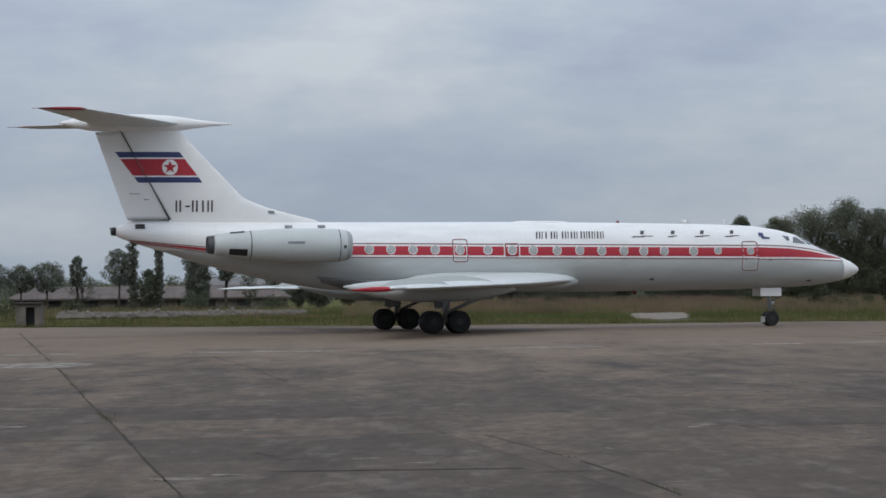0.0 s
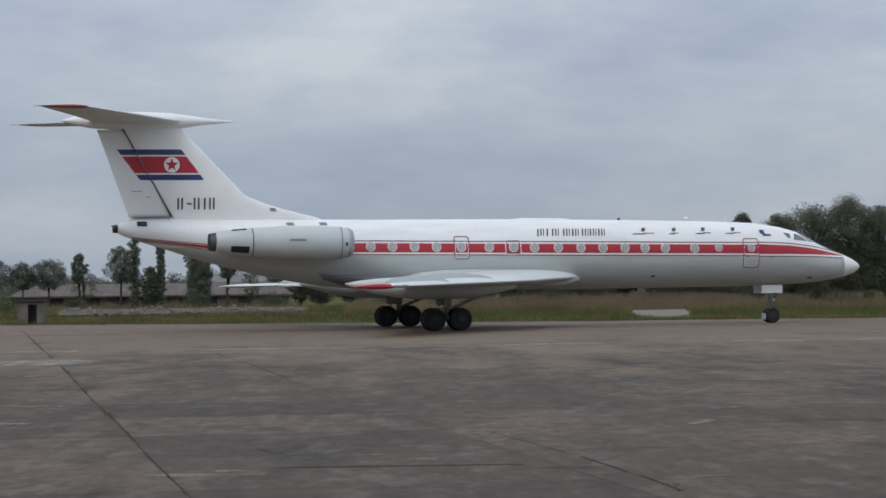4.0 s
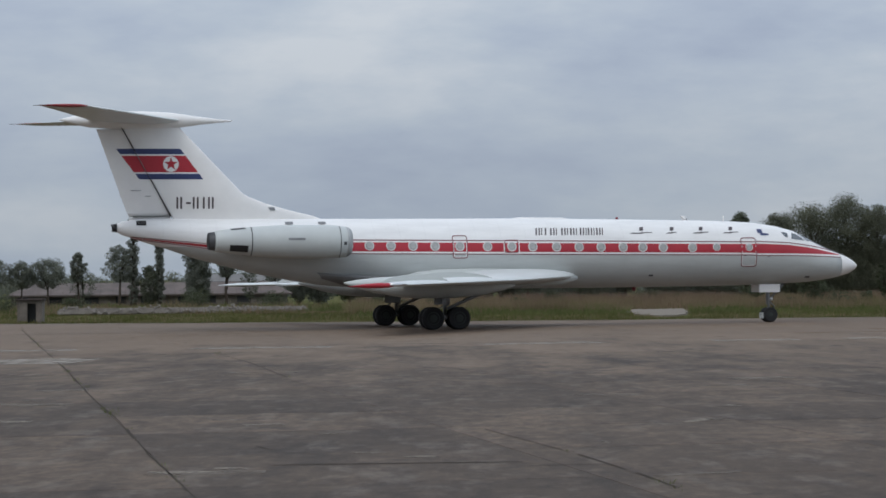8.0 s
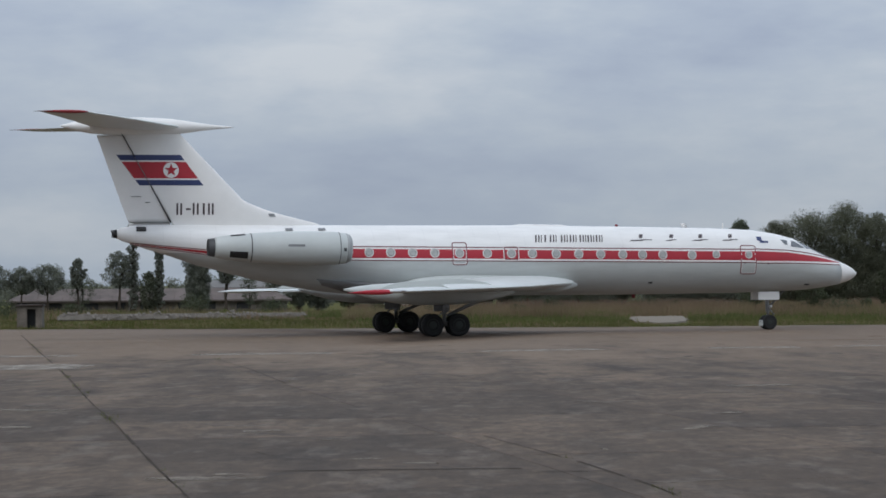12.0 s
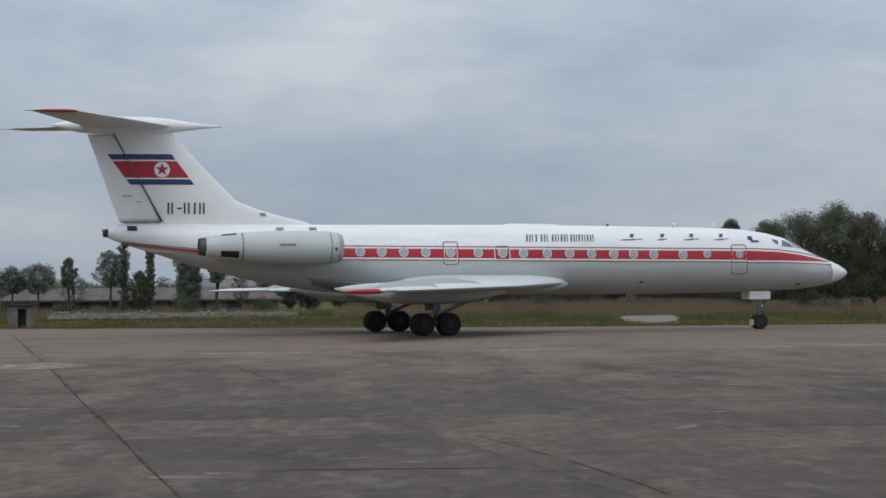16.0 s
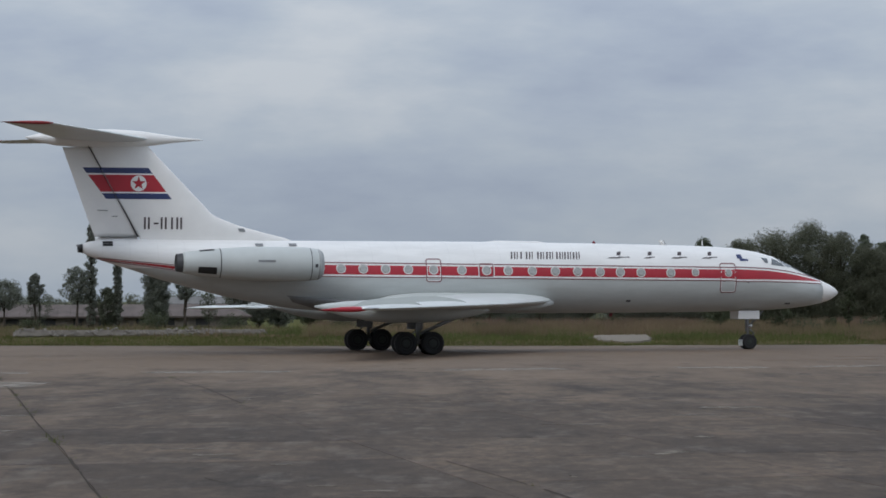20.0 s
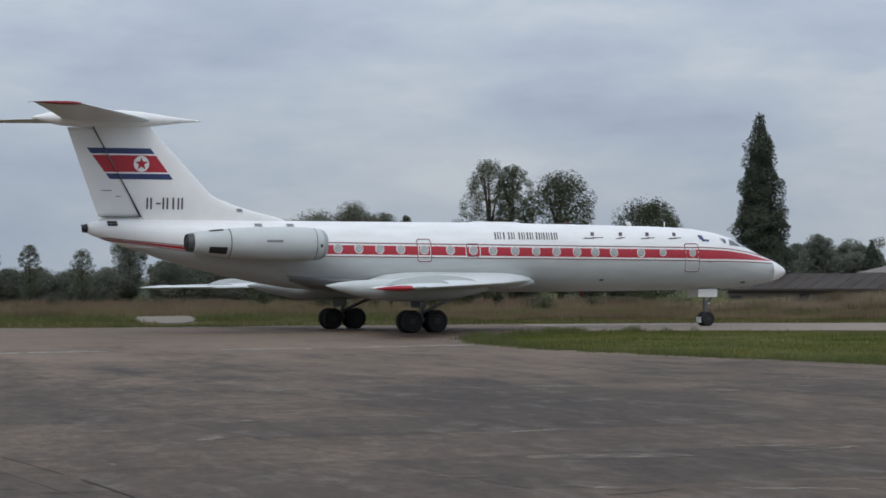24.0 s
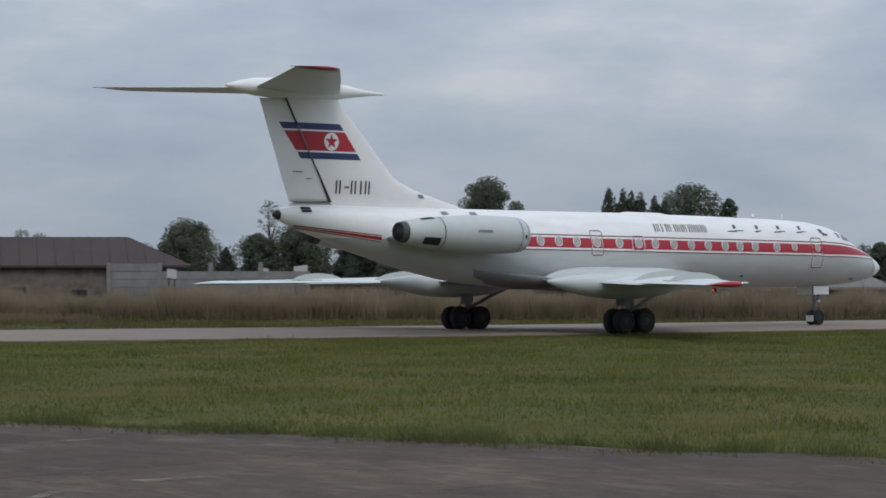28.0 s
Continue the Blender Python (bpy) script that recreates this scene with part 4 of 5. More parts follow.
# sharp-edged fairing under the wing's trailing part; its dark grey holds the belly's shade
keel = [(0.6, 1.40, 1.94, 1.60), (-1.0, 1.60, 2.0, 1.62), (-2.2, 1.55, 2.09, 1.68), (-3.2, 1.42, 2.19, 1.80), (-3.9, 1.24, 2.27, 1.92), (-4.9, 1.02, 2.42, 2.12), (-5.8, 0.74, 2.55, 2.34), (-6.6, 0.4, 2.64, 2.52)]
part("belly_fairing", loft([[(x, -w, e), (x, -w * 0.72, e - (e - k) * 0.7), (x, -w * 0.3, k), (x, w * 0.3, k), (x, w * 0.72, e - (e - k) * 0.7), (x, w, e), (x, w * 0.6, e + 0.2), (x, -w * 0.6, e + 0.2)] for x, w, e, k in keel]), "under_shade", A, "sharp-edged belly fairing behind the wing")
part("belly_light", spin([(-0.14, 0.03), (-0.10, 0.09), (0.05, 0.10)], 14, "z"), "steel", A, "", pose(3.4, 0, 1.60))

# landing gear
MAIN_R, NOSE_R = 0.465, 0.33
tyre_prof = lambda r, w: [(-w * 0.36, r * 0.56), (-w * 0.47, r * 0.70), (-w * 0.5, r * 0.84), (-w * 0.40, r * 0.96), (-w * 0.22, r), (0, r * 1.0), (w * 0.22, r), (w * 0.40, r * 0.96), (w * 0.5, r * 0.84), (w * 0.47, r * 0.70), (w * 0.36, r * 0.56)]
rim_prof = lambda r, w: [(-w * 0.40, r * 0.1), (-w * 0.40, r * 0.3), (-w * 0.30, r * 0.42), (-w * 0.42, r * 0.57), (w * 0.42, r * 0.57), (w * 0.30, r * 0.42), (w * 0.40, r * 0.3), (w * 0.40, r * 0.1)]
tyre_main = mesh_of("tyre", *spin(tyre_prof(MAIN_R, 0.30), 36, "y"))
rim_main = mesh_of("rim", *spin(rim_prof(MAIN_R, 0.30), 24, "y"))
tyre_nose = mesh_of("tyre", *spin(tyre_prof(NOSE_R, 0.2), 30, "y"))
rim_nose = mesh_of("rim", *spin(rim_prof(NOSE_R, 0.2), 20, "y"))
for me, mat in ((tyre_main, "rubber"), (tyre_nose, "rubber"), (rim_main, "hub"), (rim_nose, "hub")):
    me.materials.append(MAT[mat])
WHEELS = []


def wheel(x, y, r, tyre, rim, side):
    hub = new("wheel", rim)
    hub.parent = A
    hub.matrix_basis = pose(x, y, r)
    part("tyre", tyre, None, hub, "black tyre")
    WHEELS.append((hub, x, y, r))


for side in (-1, 1):
    y = side * 4.72
    sx = 0.26 if side > 0 else 0.0
    for dx in (-0.66 + sx, 0.44 + sx):
        for dy in (-0.26, 0.26):
            wheel(dx, y + dy, MAIN_R, tyre_main, rim_main, side if dy * side > 0 else -side)
    part("bogie_beam", tube([(-0.75 + sx, y, 0.47), (-0.1 + sx, y, 0.52), (0.55 + sx, y, 0.47)], [0.08, 0.11, 0.08], 10), "steel", A)
    for dx in (-0.66 + sx, 0.44 + sx):
        part("axle", tube([(dx, y - 0.3, 0.465), (dx, y + 0.3, 0.465)], 0.055, 8), "steel", A)
    part("main_leg", tube([(-0.1 + sx, y, 0.5), (-0.1 + sx, y, 0.95), (-0.05 + sx, y, 1.0), (sx, y, 1.7)], [0.085, 0.085, 0.14, 0.15], 12), "steel", A, "grey oleo leg")
    part("leg_door", box(-0.45, 0.22, y - side * 0.36 - 0.012, y - side * 0.36 + 0.012, 1.02, 1.40, 0.005), "steel", A, "dark gear door")
    part("drag_brace", tube([(sx, y, 0.85), (2.1 + sx, y - side * 0.2, 1.72)], [0.06, 0.09], 8), "steel", A, "diagonal brace")
    part("brake_link", tube([(-0.55, y - side * 0.1, 0.62), (-0.08, y, 1.05)], 0.035, 6), "steel", A)
for side in (-1, 1):
    wheel(16.0, side * 0.19, NOSE_R, tyre_nose, rim_nose, side)
part("nose_leg", tube([(16.0, 0, 0.33), (16.0, 0, 0.75), (15.98, 0, 0.8), (15.95, 0, 1.75)], [0.06, 0.06, 0.085, 0.09], 12), "steel", A, "grey nose leg")
part("nose_axle", tube([(16.0, -0.25, 0.33), (16.0, 0.25, 0.33)], 0.04, 8), "steel", A)
part("nose_torque_link", tube([(16.05, 0, 0.42), (16.28, 0, 0.68), (16.05, 0, 0.92)], 0.035, 6), "steel", A)
part("nose_brace", tube([(16.0, 0, 0.95), (16.75, 0, 1.72)], 0.05, 8), "steel", A)
part("mud_guard", box(15.64, 15.69, -0.2, 0.2, 0.16, 0.42, 0.012), "grey", A, "grey stone guard behind the nose wheels")
part("guard_arm", tube([(15.6, 0, 0.35), (15.95, 0, 0.4)], 0.025, 6), "steel", A)
for side in (-1, 1):
    part("nose_gear_door", box(15.37, 16.36, side * 0.46 - 0.012, side * 0.46 + 0.012, 1.32, 1.68, 0.006), "white", A, "white nose gear door")
    part("taxi_lamp", spin([(-0.1, 0.03), (-0.04, 0.075), (0.03, 0.08)], 12, "x"), "alu", A, "", pose(16.1, side * 0.12, 1.02))

# ---- trees ----
def leaf_cloud(centres, radii, counts, size, seed):
    """Many small leaves gathered in clumps, as arrays of vertices and faces."""
    rng = np.random.default_rng(seed)
    out = []
    for c, r, n in zip(centres, radii, counts):
        d = rng.normal(size=(n, 3))
        d /= np.linalg.norm(d, axis=1)[:, None]
        p = np.array(c) + d * (rng.random((n, 1)) ** 0.3) * np.array([r, r, r * 0.8])
        # leaves lie roughly along the clump's surface, tilted to the light
        face = d + rng.normal(0, 0.45, (n, 3)) + np.array([0, 0, 0.35])
        u = np.cross(face, rng.normal(size=(n, 3)))
        u /= np.linalg.norm(u, axis=1)[:, None]
        w = np.cross(face, u)
        w /= np.linalg.norm(w, axis=1)[:, None]
        s = size * rng.uniform(0.6, 1.35, (n, 1))
        out.append(np.stack([p - u * s, p + w * s * 0.75, p + u * s], 1))
    v = np.concatenate(out).reshape(-1, 3)
    return v, np.arange(len(v)).reshape(-1, 3)


def cone_sprays(h, half, n, broad, size, seed):
    """Drooping sprays filling a ragged cone, thinner towards the tip."""
    rng = np.random.default_rng(seed)
    f = 1 - np.sqrt(rng.random(n))
    a = rng.uniform(0, 2 * np.pi, n)
    ph = rng.uniform(0, 6.28, 6)
    rag = 1 + 0.15 * np.sin(3 * a + ph[0] + 9 * f) + 0.14 * np.sin(5 * a + ph[1] - 17 * f) + 0.12 * np.sin(31 * f + ph[2]) + 0.10 * np.sin(2 * a + 53 * f + ph[3]) + 0.08 * np.sin(4 * a - 71 * f + ph[4])
    prof = (1 - f) ** (0.6 if broad else 0.8) + 0.035
    if broad:
        prof *= np.minimum(1, 0.62 + 2.2 * f)
    rad = half * prof * rag * rng.random(n) ** 0.38
    low = 0.09 if broad else 0.03
    p = np.stack([rad * np.cos(a), rad * np.sin(a), h * (low + (1 - low) * f) - 0.12 * rad], 1)
    face = np.stack([np.cos(a), np.sin(a), np.full(n, 0.5)], 1) + rng.normal(0, 0.45, (n, 3))
    u = np.cross(face, rng.normal(size=(n, 3)))
    u /= np.linalg.norm(u, axis=1)[:, None]
    w = np.cross(face, u)
    w /= np.linalg.norm(w, axis=1)[:, None]
    s = size * rng.uniform(0.6, 1.5, (n, 1))
    v = np.stack([p - u * s, p + w * s * 0.8, p + u * s], 1).reshape(-1, 3)
    return v, np.arange(len(v)).reshape(-1, 3)


def array_mesh(name, v, f, material):
    me = bpy.data.meshes.new(name)
    k = f.shape[1]
    me.vertices.add(len(v))
    me.vertices.foreach_set("co", v.astype(np.float32).ravel())
    me.loops.add(f.size)
    me.loops.foreach_set("vertex_index", f.astype(np.int32).ravel())
    me.polygons.add(len(f))
    me.polygons.foreach_set("loop_start", np.arange(0, f.size, k, dtype=np.int32))
    me.update(calc_edges=True)
    me.materials.append(MAT[material])
    return me


TREE_WORDS = {
    "round": ("broad-leaved tree with a rounded dark green crown", "leaf"), "dense": ("dense dark green tree in a shelter belt", "leaf"),
    "light": ("slender tree with thin grey-green foliage", "leaf2"), "pine": ("tree with a bare trunk and flat dark crown", "hazy_leaf"),
    "poplar": ("tall narrow columnar poplar tree", "hazy_leaf"), "airy": ("tall poplar with loose open foliage", "leaf2"), "bare": ("thin half-bare tree with sparse leaves", "leaf2"),
    "conifer": ("tall dark conical conifer tree", "conifer"), "spire": ("narrow pointed dark conifer in a row", "conifer"), "sapling": ("small young tree standing in dry grass", "bush"),
}


def tree(kind, x, y, h, w, seed):
    w *= {"conifer": 1.45, "spire": 2.5, "bare": 1.2, "sapling": 1.15}.get(kind, 1.25)
    rng = random.Random(seed)
    label, leafmat = TREE_WORDS[kind]
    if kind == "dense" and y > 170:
        # the farther dense trees take the leaf colour with haze mixed in
        leafmat = "belt" if 28 < x < 66 and y < 225 else "hazy_leaf"
    if kind == "round" and 50 < x < 66 and y > 210:
        leafmat = "bush"
    t = thing("tree", label, "tree", "conifer row" if kind == "spire" else "saplings in the field" if kind == "sapling" else "trees beyond the field", m=pose(x, y, -0.05, 0, 0, rng.uniform(0, 360)))
    lean = rng.uniform(-0.03, 0.03) * h
    top = 0.93 if kind in ("poplar", "conifer", "spire") else 0.72
    r0 = max(0.05, h * (0.018 if kind in ("bare", "light", "sapling") else 0.024))
    trunk_pts = [(lean * f * f + rng.uniform(-0.01, 0.01) * h * (0 < f < 1), rng.uniform(-0.01, 0.01) * h, h * top * f) for f in (0, 0.2, 0.4, 0.6, 0.8, 1.0)]
    part("trunk", tube(trunk_pts, [r0 * s for s in (1.25, 0.95, 0.8, 0.62, 0.42, 0.16)], 7), "bark", t)
    centres, radii, counts = [], [], []
    half = w / 2
    if kind in ("conifer", "spire"):
        for k in range(6):
            f, a = 0.12 + 0.12 * k, rng.uniform(0, 6.28)
            rad = half * (1 - f)
            part("limb", tube([(0, 0, h * f), (rad * 0.7 * math.cos(a), rad * 0.7 * math.sin(a), h * f + 0.12)], [r0 * 0.3, r0 * 0.1], 5), "bark", t)
        size = 0.10
    else:
        low, n, cr, cnt = {"round": (0.12, 80, 0.30, 290), "dense": (0.10, 76, 0.34, 240), "light": (0.16, 60, 0.34, 85), "pine": (0.50, 56, 0.27, 95), "poplar": (0.06, 70, 0.48, 120), "airy": (0.10, 140, 0.21, 175), "bare": (0.28, 46, 0.30, 34), "sapling": (0.30, 26, 0.30, 120)}[kind]
        zc, hz = h * (1 + low) / 2, h * (1 - low) / 2
        phase = [rng.uniform(0, 6.28) for _ in range(4)]
        for k in range(n):
            z = 1 - 2 * (k + 0.5) / n
            a = k * 2.39996 + rng.uniform(-0.3, 0.3)
            ring = math.sqrt(1 - z * z)
            if kind in ("round", "dense", "pine"):
                ring = (1 - abs(z) ** 2.6) ** 0.5
            # lobes and hollows in the outline
            bulge = 0.82 + 0.17 * math.sin(2 * a + phase[0] + 2.2 * z) + 0.12 * math.sin(3 * a + phase[1] - 4 * z) + 0.07 * math.sin(5 * z + phase[2])
            deep = bulge * (1.0 if k % 4 else rng.uniform(0.25, 0.7))
            r = cr * half * rng.uniform(0.7, 1.25)
            c = (lean * 0.6 + ring * deep * (half - r * 0.5) * math.cos(a), ring * deep * (half - r * 0.5) * math.sin(a), zc + z * hz * (0.92 + 0.08 * bulge) - r * 0.35)
            centres.append(c)
            radii.append(r)
            counts.append(max(8, int(cnt * (1.0 if kind in ("airy", "bare") or rng.random() > 0.12 else 0.3))))
        if kind in ("round", "dense"):
            for q in (-0.5, -0.1, 0.3, 0.6):
                centres.append((lean * 0.5, 0, zc + q * hz))
                radii.append(half * 0.62 * (1 - 0.4 * abs(q)))
                counts.append(700)
        for k in range(6 if kind != "sapling" else 3):
            c = Vector(centres[(k * 5) % len(centres)])
            f = rng.uniform(0.35, 0.8)
            base = Vector(trunk_pts[0]).lerp(Vector(trunk_pts[-1]), f)
            mid = base.lerp(c, 0.5) + Vector((0, 0, 0.05 * h))
            part("limb", tube([base, mid, c], [r0 * 0.45, r0 * 0.28, r0 * 0.1], 5), "bark", t)
        size = {"sapling": 0.07, "bare": 0.07, "airy": 0.085, "light": 0.085}.get(kind, 0.07 + 0.006 * w)
    if kind == "dense" and y > 210 and 28 < x < 70:
        size, counts, radii = size * 0.74, [int(c * 1.9) for c in counts], [0.88 * r for r in radii]
    if kind in ("conifer", "spire"):
        v, f = cone_sprays(h, half, 44000 if kind == "conifer" else 12000, kind == "conifer", size, seed + 7)
    else:
        v, f = leaf_cloud(centres, radii, counts, size, seed + 7)
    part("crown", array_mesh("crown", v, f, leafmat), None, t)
    return t


# kind, x, y, height, crown width
TREES_BY_SHED = [
    ("pine", -34.3, 181.5, 3.98, 2.83), ("pine", -31.8, 181.5, 3.61, 1.86), ("pine", -29.8, 181.5, 3.81, 2.59), ("pine", -27.5, 181.5, 4.28, 1.10), ("bare", -27.3, 182.2, 3.30, 1.7), ("pine", -24.4, 181.5, 4.74, 2.05),
    ("poplar", -23.35, 181.5, 8.05, 0.85), ("light", -22.1, 181.5, 3.22, 1.49), ("poplar", -21.4, 181.5, 5.8, 0.66), ("dense", -18.5, 181.7, 4.8, 1.85), ("pine", -16.4, 181.8, 4.85, 1.5),
    ("bare", -14.6, 181.5, 2.88, 1.29), ("light", -13.5, 194.0, 4.4, 1.7), ("dense", -11.7, 195.0, 6.8, 2.5), ("dense", -10.1, 196.0, 5.2, 2.5), ("round", -8.0, 205.0, 4.95, 2.7),
    ("light", -6.1, 226.0, 5.5, 1.7), ("light", -4.3, 226.0, 5.55, 1.7), ("light", -2.7, 226.0, 5.5, 1.6), ("dense", -5.6, 236.0, 2.9, 3.0), ("dense", -2.2, 236.0, 3.1, 2.6),
]
TREES_FAR_HEDGE = [
    ("light", 7.9, 226.0, 5.6, 1.7), ("light", 12.6, 225.0, 5.1, 1.9),
    ("dense", 0.5, 236.2, 4.9, 2.5), ("dense", 2.1, 236.8, 5.85, 2.3), ("dense", 4.3, 236.6, 5.5, 2.2), ("dense", 6.3, 236.2, 3.4, 2.7), ("dense", 3.2, 234.8, 3.4, 3.4),
    ("dense", 9.0, 235.6, 3.38, 3.83), ("dense", 12.2, 235.5, 3.15, 3.83), ("dense", 15.5, 235.3, 3.35, 3.83), ("dense", 17.8, 236.8, 7.45, 2.9), ("sapling", 19.6, 150.4, 3.03, 1.96), ("dense", 21.1, 235.8, 4.11, 3.29),
    ("dense", 21.6, 235.7, 2.50, 3.29), ("dense", 22.7, 236.4, 7.1, 2.2), ("sapling", 23.0, 149.9, 2.54, 1.96), ("dense", 24.2, 235.5, 3.95, 4.38), ("dense", 24.9, 236.4, 6.0, 3.0), ("dense", 27.4, 235.6, 6.3, 4.0),
    ("sapling", 27.3, 148.7, 2.75, 0.77), ("dense", 27.7, 235.1, 4.11, 4.38),
]
TREES_SHELTER_BELT = [
    ("round", 29.0, 234.9, 8.17, 2.52), ("sapling", 29.7, 148.2, 1.99, 0.98), ("dense", 30.6, 221.5, 7.72, 4.20), ("bare", 30.6, 246.8, 8.21, 2.33), ("sapling", 31.6, 147.8, 2.44, 1.47),
    ("dense", 32.0, 221.3, 5.42, 4.72), ("sapling", 33.6, 147.4, 2.96, 1.40), ("dense", 33.7, 221.1, 8.51, 5.77), ("dense", 35.5, 220.8, 4.86, 5.77), ("dense", 37.0, 220.6, 9.24, 5.77),
    ("dense", 39.1, 220.2, 4.81, 5.77), ("dense", 39.7, 220.1, 8.32, 4.72), ("dense", 42.3, 219.6, 7.09, 4.98), ("dense", 42.8, 219.5, 4.25, 4.72), ("dense", 45.0, 219.1, 6.28, 4.20),
    ("round", 46.0, 241.4, 8.61, 1.83), ("round", 47.9, 241.0, 7.91, 1.94),
]
TREES_BEHIND_BELT = [
    ("airy", 49.5, 220.3, 13.25, 5.51), ("dense", 49.9, 230.4, 5.9, 4.38), ("dense", 50, 240.6, 5.51, 4.57), ("airy", 51.8, 219.7, 12.75, 3.67), ("dense", 54.9, 229.3, 6.41, 5.2),
    ("round", 56, 218.7, 12.08, 5.66), ("dense", 61.1, 227.7, 6.91, 4.38), ("round", 64, 216.5, 9.5, 6.3), ("dense", 64, 226.9, 5.8, 3.83),
]
TREES_BY_HANGAR = [
    ("conifer", 54.3, 157.5, 13.45, 3.02), ("dense", 66.1, 182.7, 4.89, 2.34), ("dense", 66.2, 178.4, 5.49, 2.55), ("dense", 70.5, 184.3, 4.91, 2.38), ("dense", 70.3, 180.1, 4.76, 1.88),
    ("spire", 69.6, 176, 5.1, 1.05), ("dense", 72.4, 182.4, 4.35, 1.82), ("dense", 71.9, 178.4, 3.42, 1.78), ("spire", 71.2, 174.3, 4.04, 0.48), ("dense", 68.8, 182.8, 4.36, 2.71),
    ("dense", 69.3, 178.3, 4.08, 2.66), ("round", 66.3, 141.6, 7.07, 2.72), ("round", 63.4, 142.5, 5.17, 2.24), ("pine", 60.0, 145.2, 5.4, 1.25), ("dense", 85.2, 135.7, 5.15, 3.39),
    ("round", 83.3, 136.4, 4.6, 1.84),
]
TREES_BY_HUTS = [
    ("bare", 85.7, 139.1, 6.68, 1.56), ("bare", 87.9, 137.9, 6.94, 1.33), ("bare", 88.9, 137.9, 7.55, 0.37), ("spire", 85.8, 130.8, 6.1, 1.11), ("spire", 86.7, 131.1, 6.4, 1.13),
    ("spire", 87.4, 132.4, 5.94, 1.13), ("spire", 87.5, 131.4, 6.57, 1.13), ("spire", 88.1, 132.8, 6.11, 1.13), ("spire", 88.3, 131.8, 6.73, 1.13), ("spire", 88.9, 133.1, 6.27, 1.15),
    ("spire", 89.1, 132.1, 6.71, 1.13), ("spire", 89.8, 133.5, 6.26, 1.15), ("spire", 89.9, 132.6, 6.23, 1.15), ("spire", 90.6, 132.8, 5.53, 1.15), ("dense", 85.9, 126.8, 3.54, 1.75),
    ("round", 81.9, 142, 5.45, 3.47), ("spire", 82.2, 138.2, 3.84, 1.09), ("round", 90.2, 124, 7.5, 3.24), ("bare", 94, 121.2, 4.06, 1.47), ("round", 101.1, 132.7, 4.41, 1.53),
    ("dense", 91.2, 121.8, 3.54, 1.32), ("dense", 94.7, 122.8, 3.34, 1.22), ("spire", 96.1, 120.6, 7.05, 1.25), ("spire", 96.7, 120.1, 7.03, 1.25), ("spire", 97.1, 119.9, 6.87, 1.25),
    ("spire", 97.5, 119.6, 6.85, 1.25), ("spire", 98.1, 119.1, 6.57, 1.25), ("spire", 98.6, 118.8, 6.39, 1.25), ("dense", 103.7, 122.4, 7.43, 3.37), ("round", 105.5, 121, 6.57, 1.16),
    ("round", 118.6, 121.5, 4.14, 1.61),
]
for row in TREES_BY_SHED + TREES_FAR_HEDGE + TREES_SHELTER_BELT + TREES_BEHIND_BELT + TREES_BY_HANGAR + TREES_BY_HUTS:
    tree(*row, 100 + int(abs(row[1]) * 70 + row[2] * 13) % 9000)

# the woods behind everything
def far_woods():
    rng = random.Random(3)
    cs, rs, ns = [], [], []
    turn = -15.0
    while turn < 52:
        tall, away = (6.8 if turn > 8.5 else 2.9) * rng.uniform(0.72, 1.15), 285 + rng.uniform(-6, 6)
        x, y = away * math.sin(radians(turn)), away * math.cos(radians(turn))
        for k in range(6):
            f = (k + 0.5) / 6
            cs.append((x + rng.uniform(-0.9, 0.9), y + rng.uniform(-1, 1), tall * f * 0.92))
            rs.append(rng.uniform(1.2, 1.8) * (1.15 - 0.6 * f))
            ns.append(150)
        turn += rng.uniform(0.26, 0.46)
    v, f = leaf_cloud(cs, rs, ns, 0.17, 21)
    tagged(part("far_woods", array_mesh("far_woods", v, f, "hazy_leaf"), None), "hazy belt of distant green woods behind the field", "woods", kind="stuff")


far_woods()

# ---- grass ----
EDGE_X = [p[0] for p in FAR_EDGE]
EDGE_Y = [p[1] for p in FAR_EDGE]


def blades(n, place, height, width, seed, lean=0.35):
    """n upright blades; place(rng, n) gives x, y and a height factor."""
    rng = np.random.default_rng(seed)
    x, y, k = place(rng, n)
    n = len(x)
    h = rng.uniform(*height, n) * k
    w = rng.uniform(*width, n) / 2
    a = rng.uniform(0, np.pi, n)
    tip = rng.normal(0, lean, (n, 2)) * h[:, None]
    z0 = np.full(n, -0.06)
    v = np.stack([np.stack([x - w * np.cos(a), y - w * np.sin(a), z0], 1), np.stack([x + w * np.cos(a), y + w * np.sin(a), z0], 1), np.stack([x + tip[:, 0], y + tip[:, 1], z0 + h], 1)], 1)
    return v.reshape(-1, 3), np.arange(3 * n).reshape(-1, 3)


def patches(x, y, size, seed):
    """Uneven growth from 0.5 to 1.5, in patches of that size."""
    rng = np.random.default_rng(seed)
    s = np.zeros_like(x)
    for k in range(5):
        a, b, c = rng.uniform(0, 6.28, 3)
        f = (1.0 + 0.7 * k) / size
        s += np.sin(f * (x * math.cos(a) + y * math.sin(a)) + b) * np.sin(f * 0.8 * (y * math.cos(a) - x * math.sin(a)) + c)
    return 1 + np.clip(s / 3, -0.5, 0.5)


def inside(x, y, poly):
    ok = np.zeros(len(x), bool)
    for (x0, y0), (x1, y1) in zip(poly, poly[1:] + poly[:1]):
        if y0 != y1:
            ok ^= ((y0 > y) != (y1 > y)) & (x < (x1 - x0) * (y - y0) / (y1 - y0) + x0)
    return ok


ISLAND = [p for p in NEAR_EDGE if p[0] < 200] + [(140, -20)]


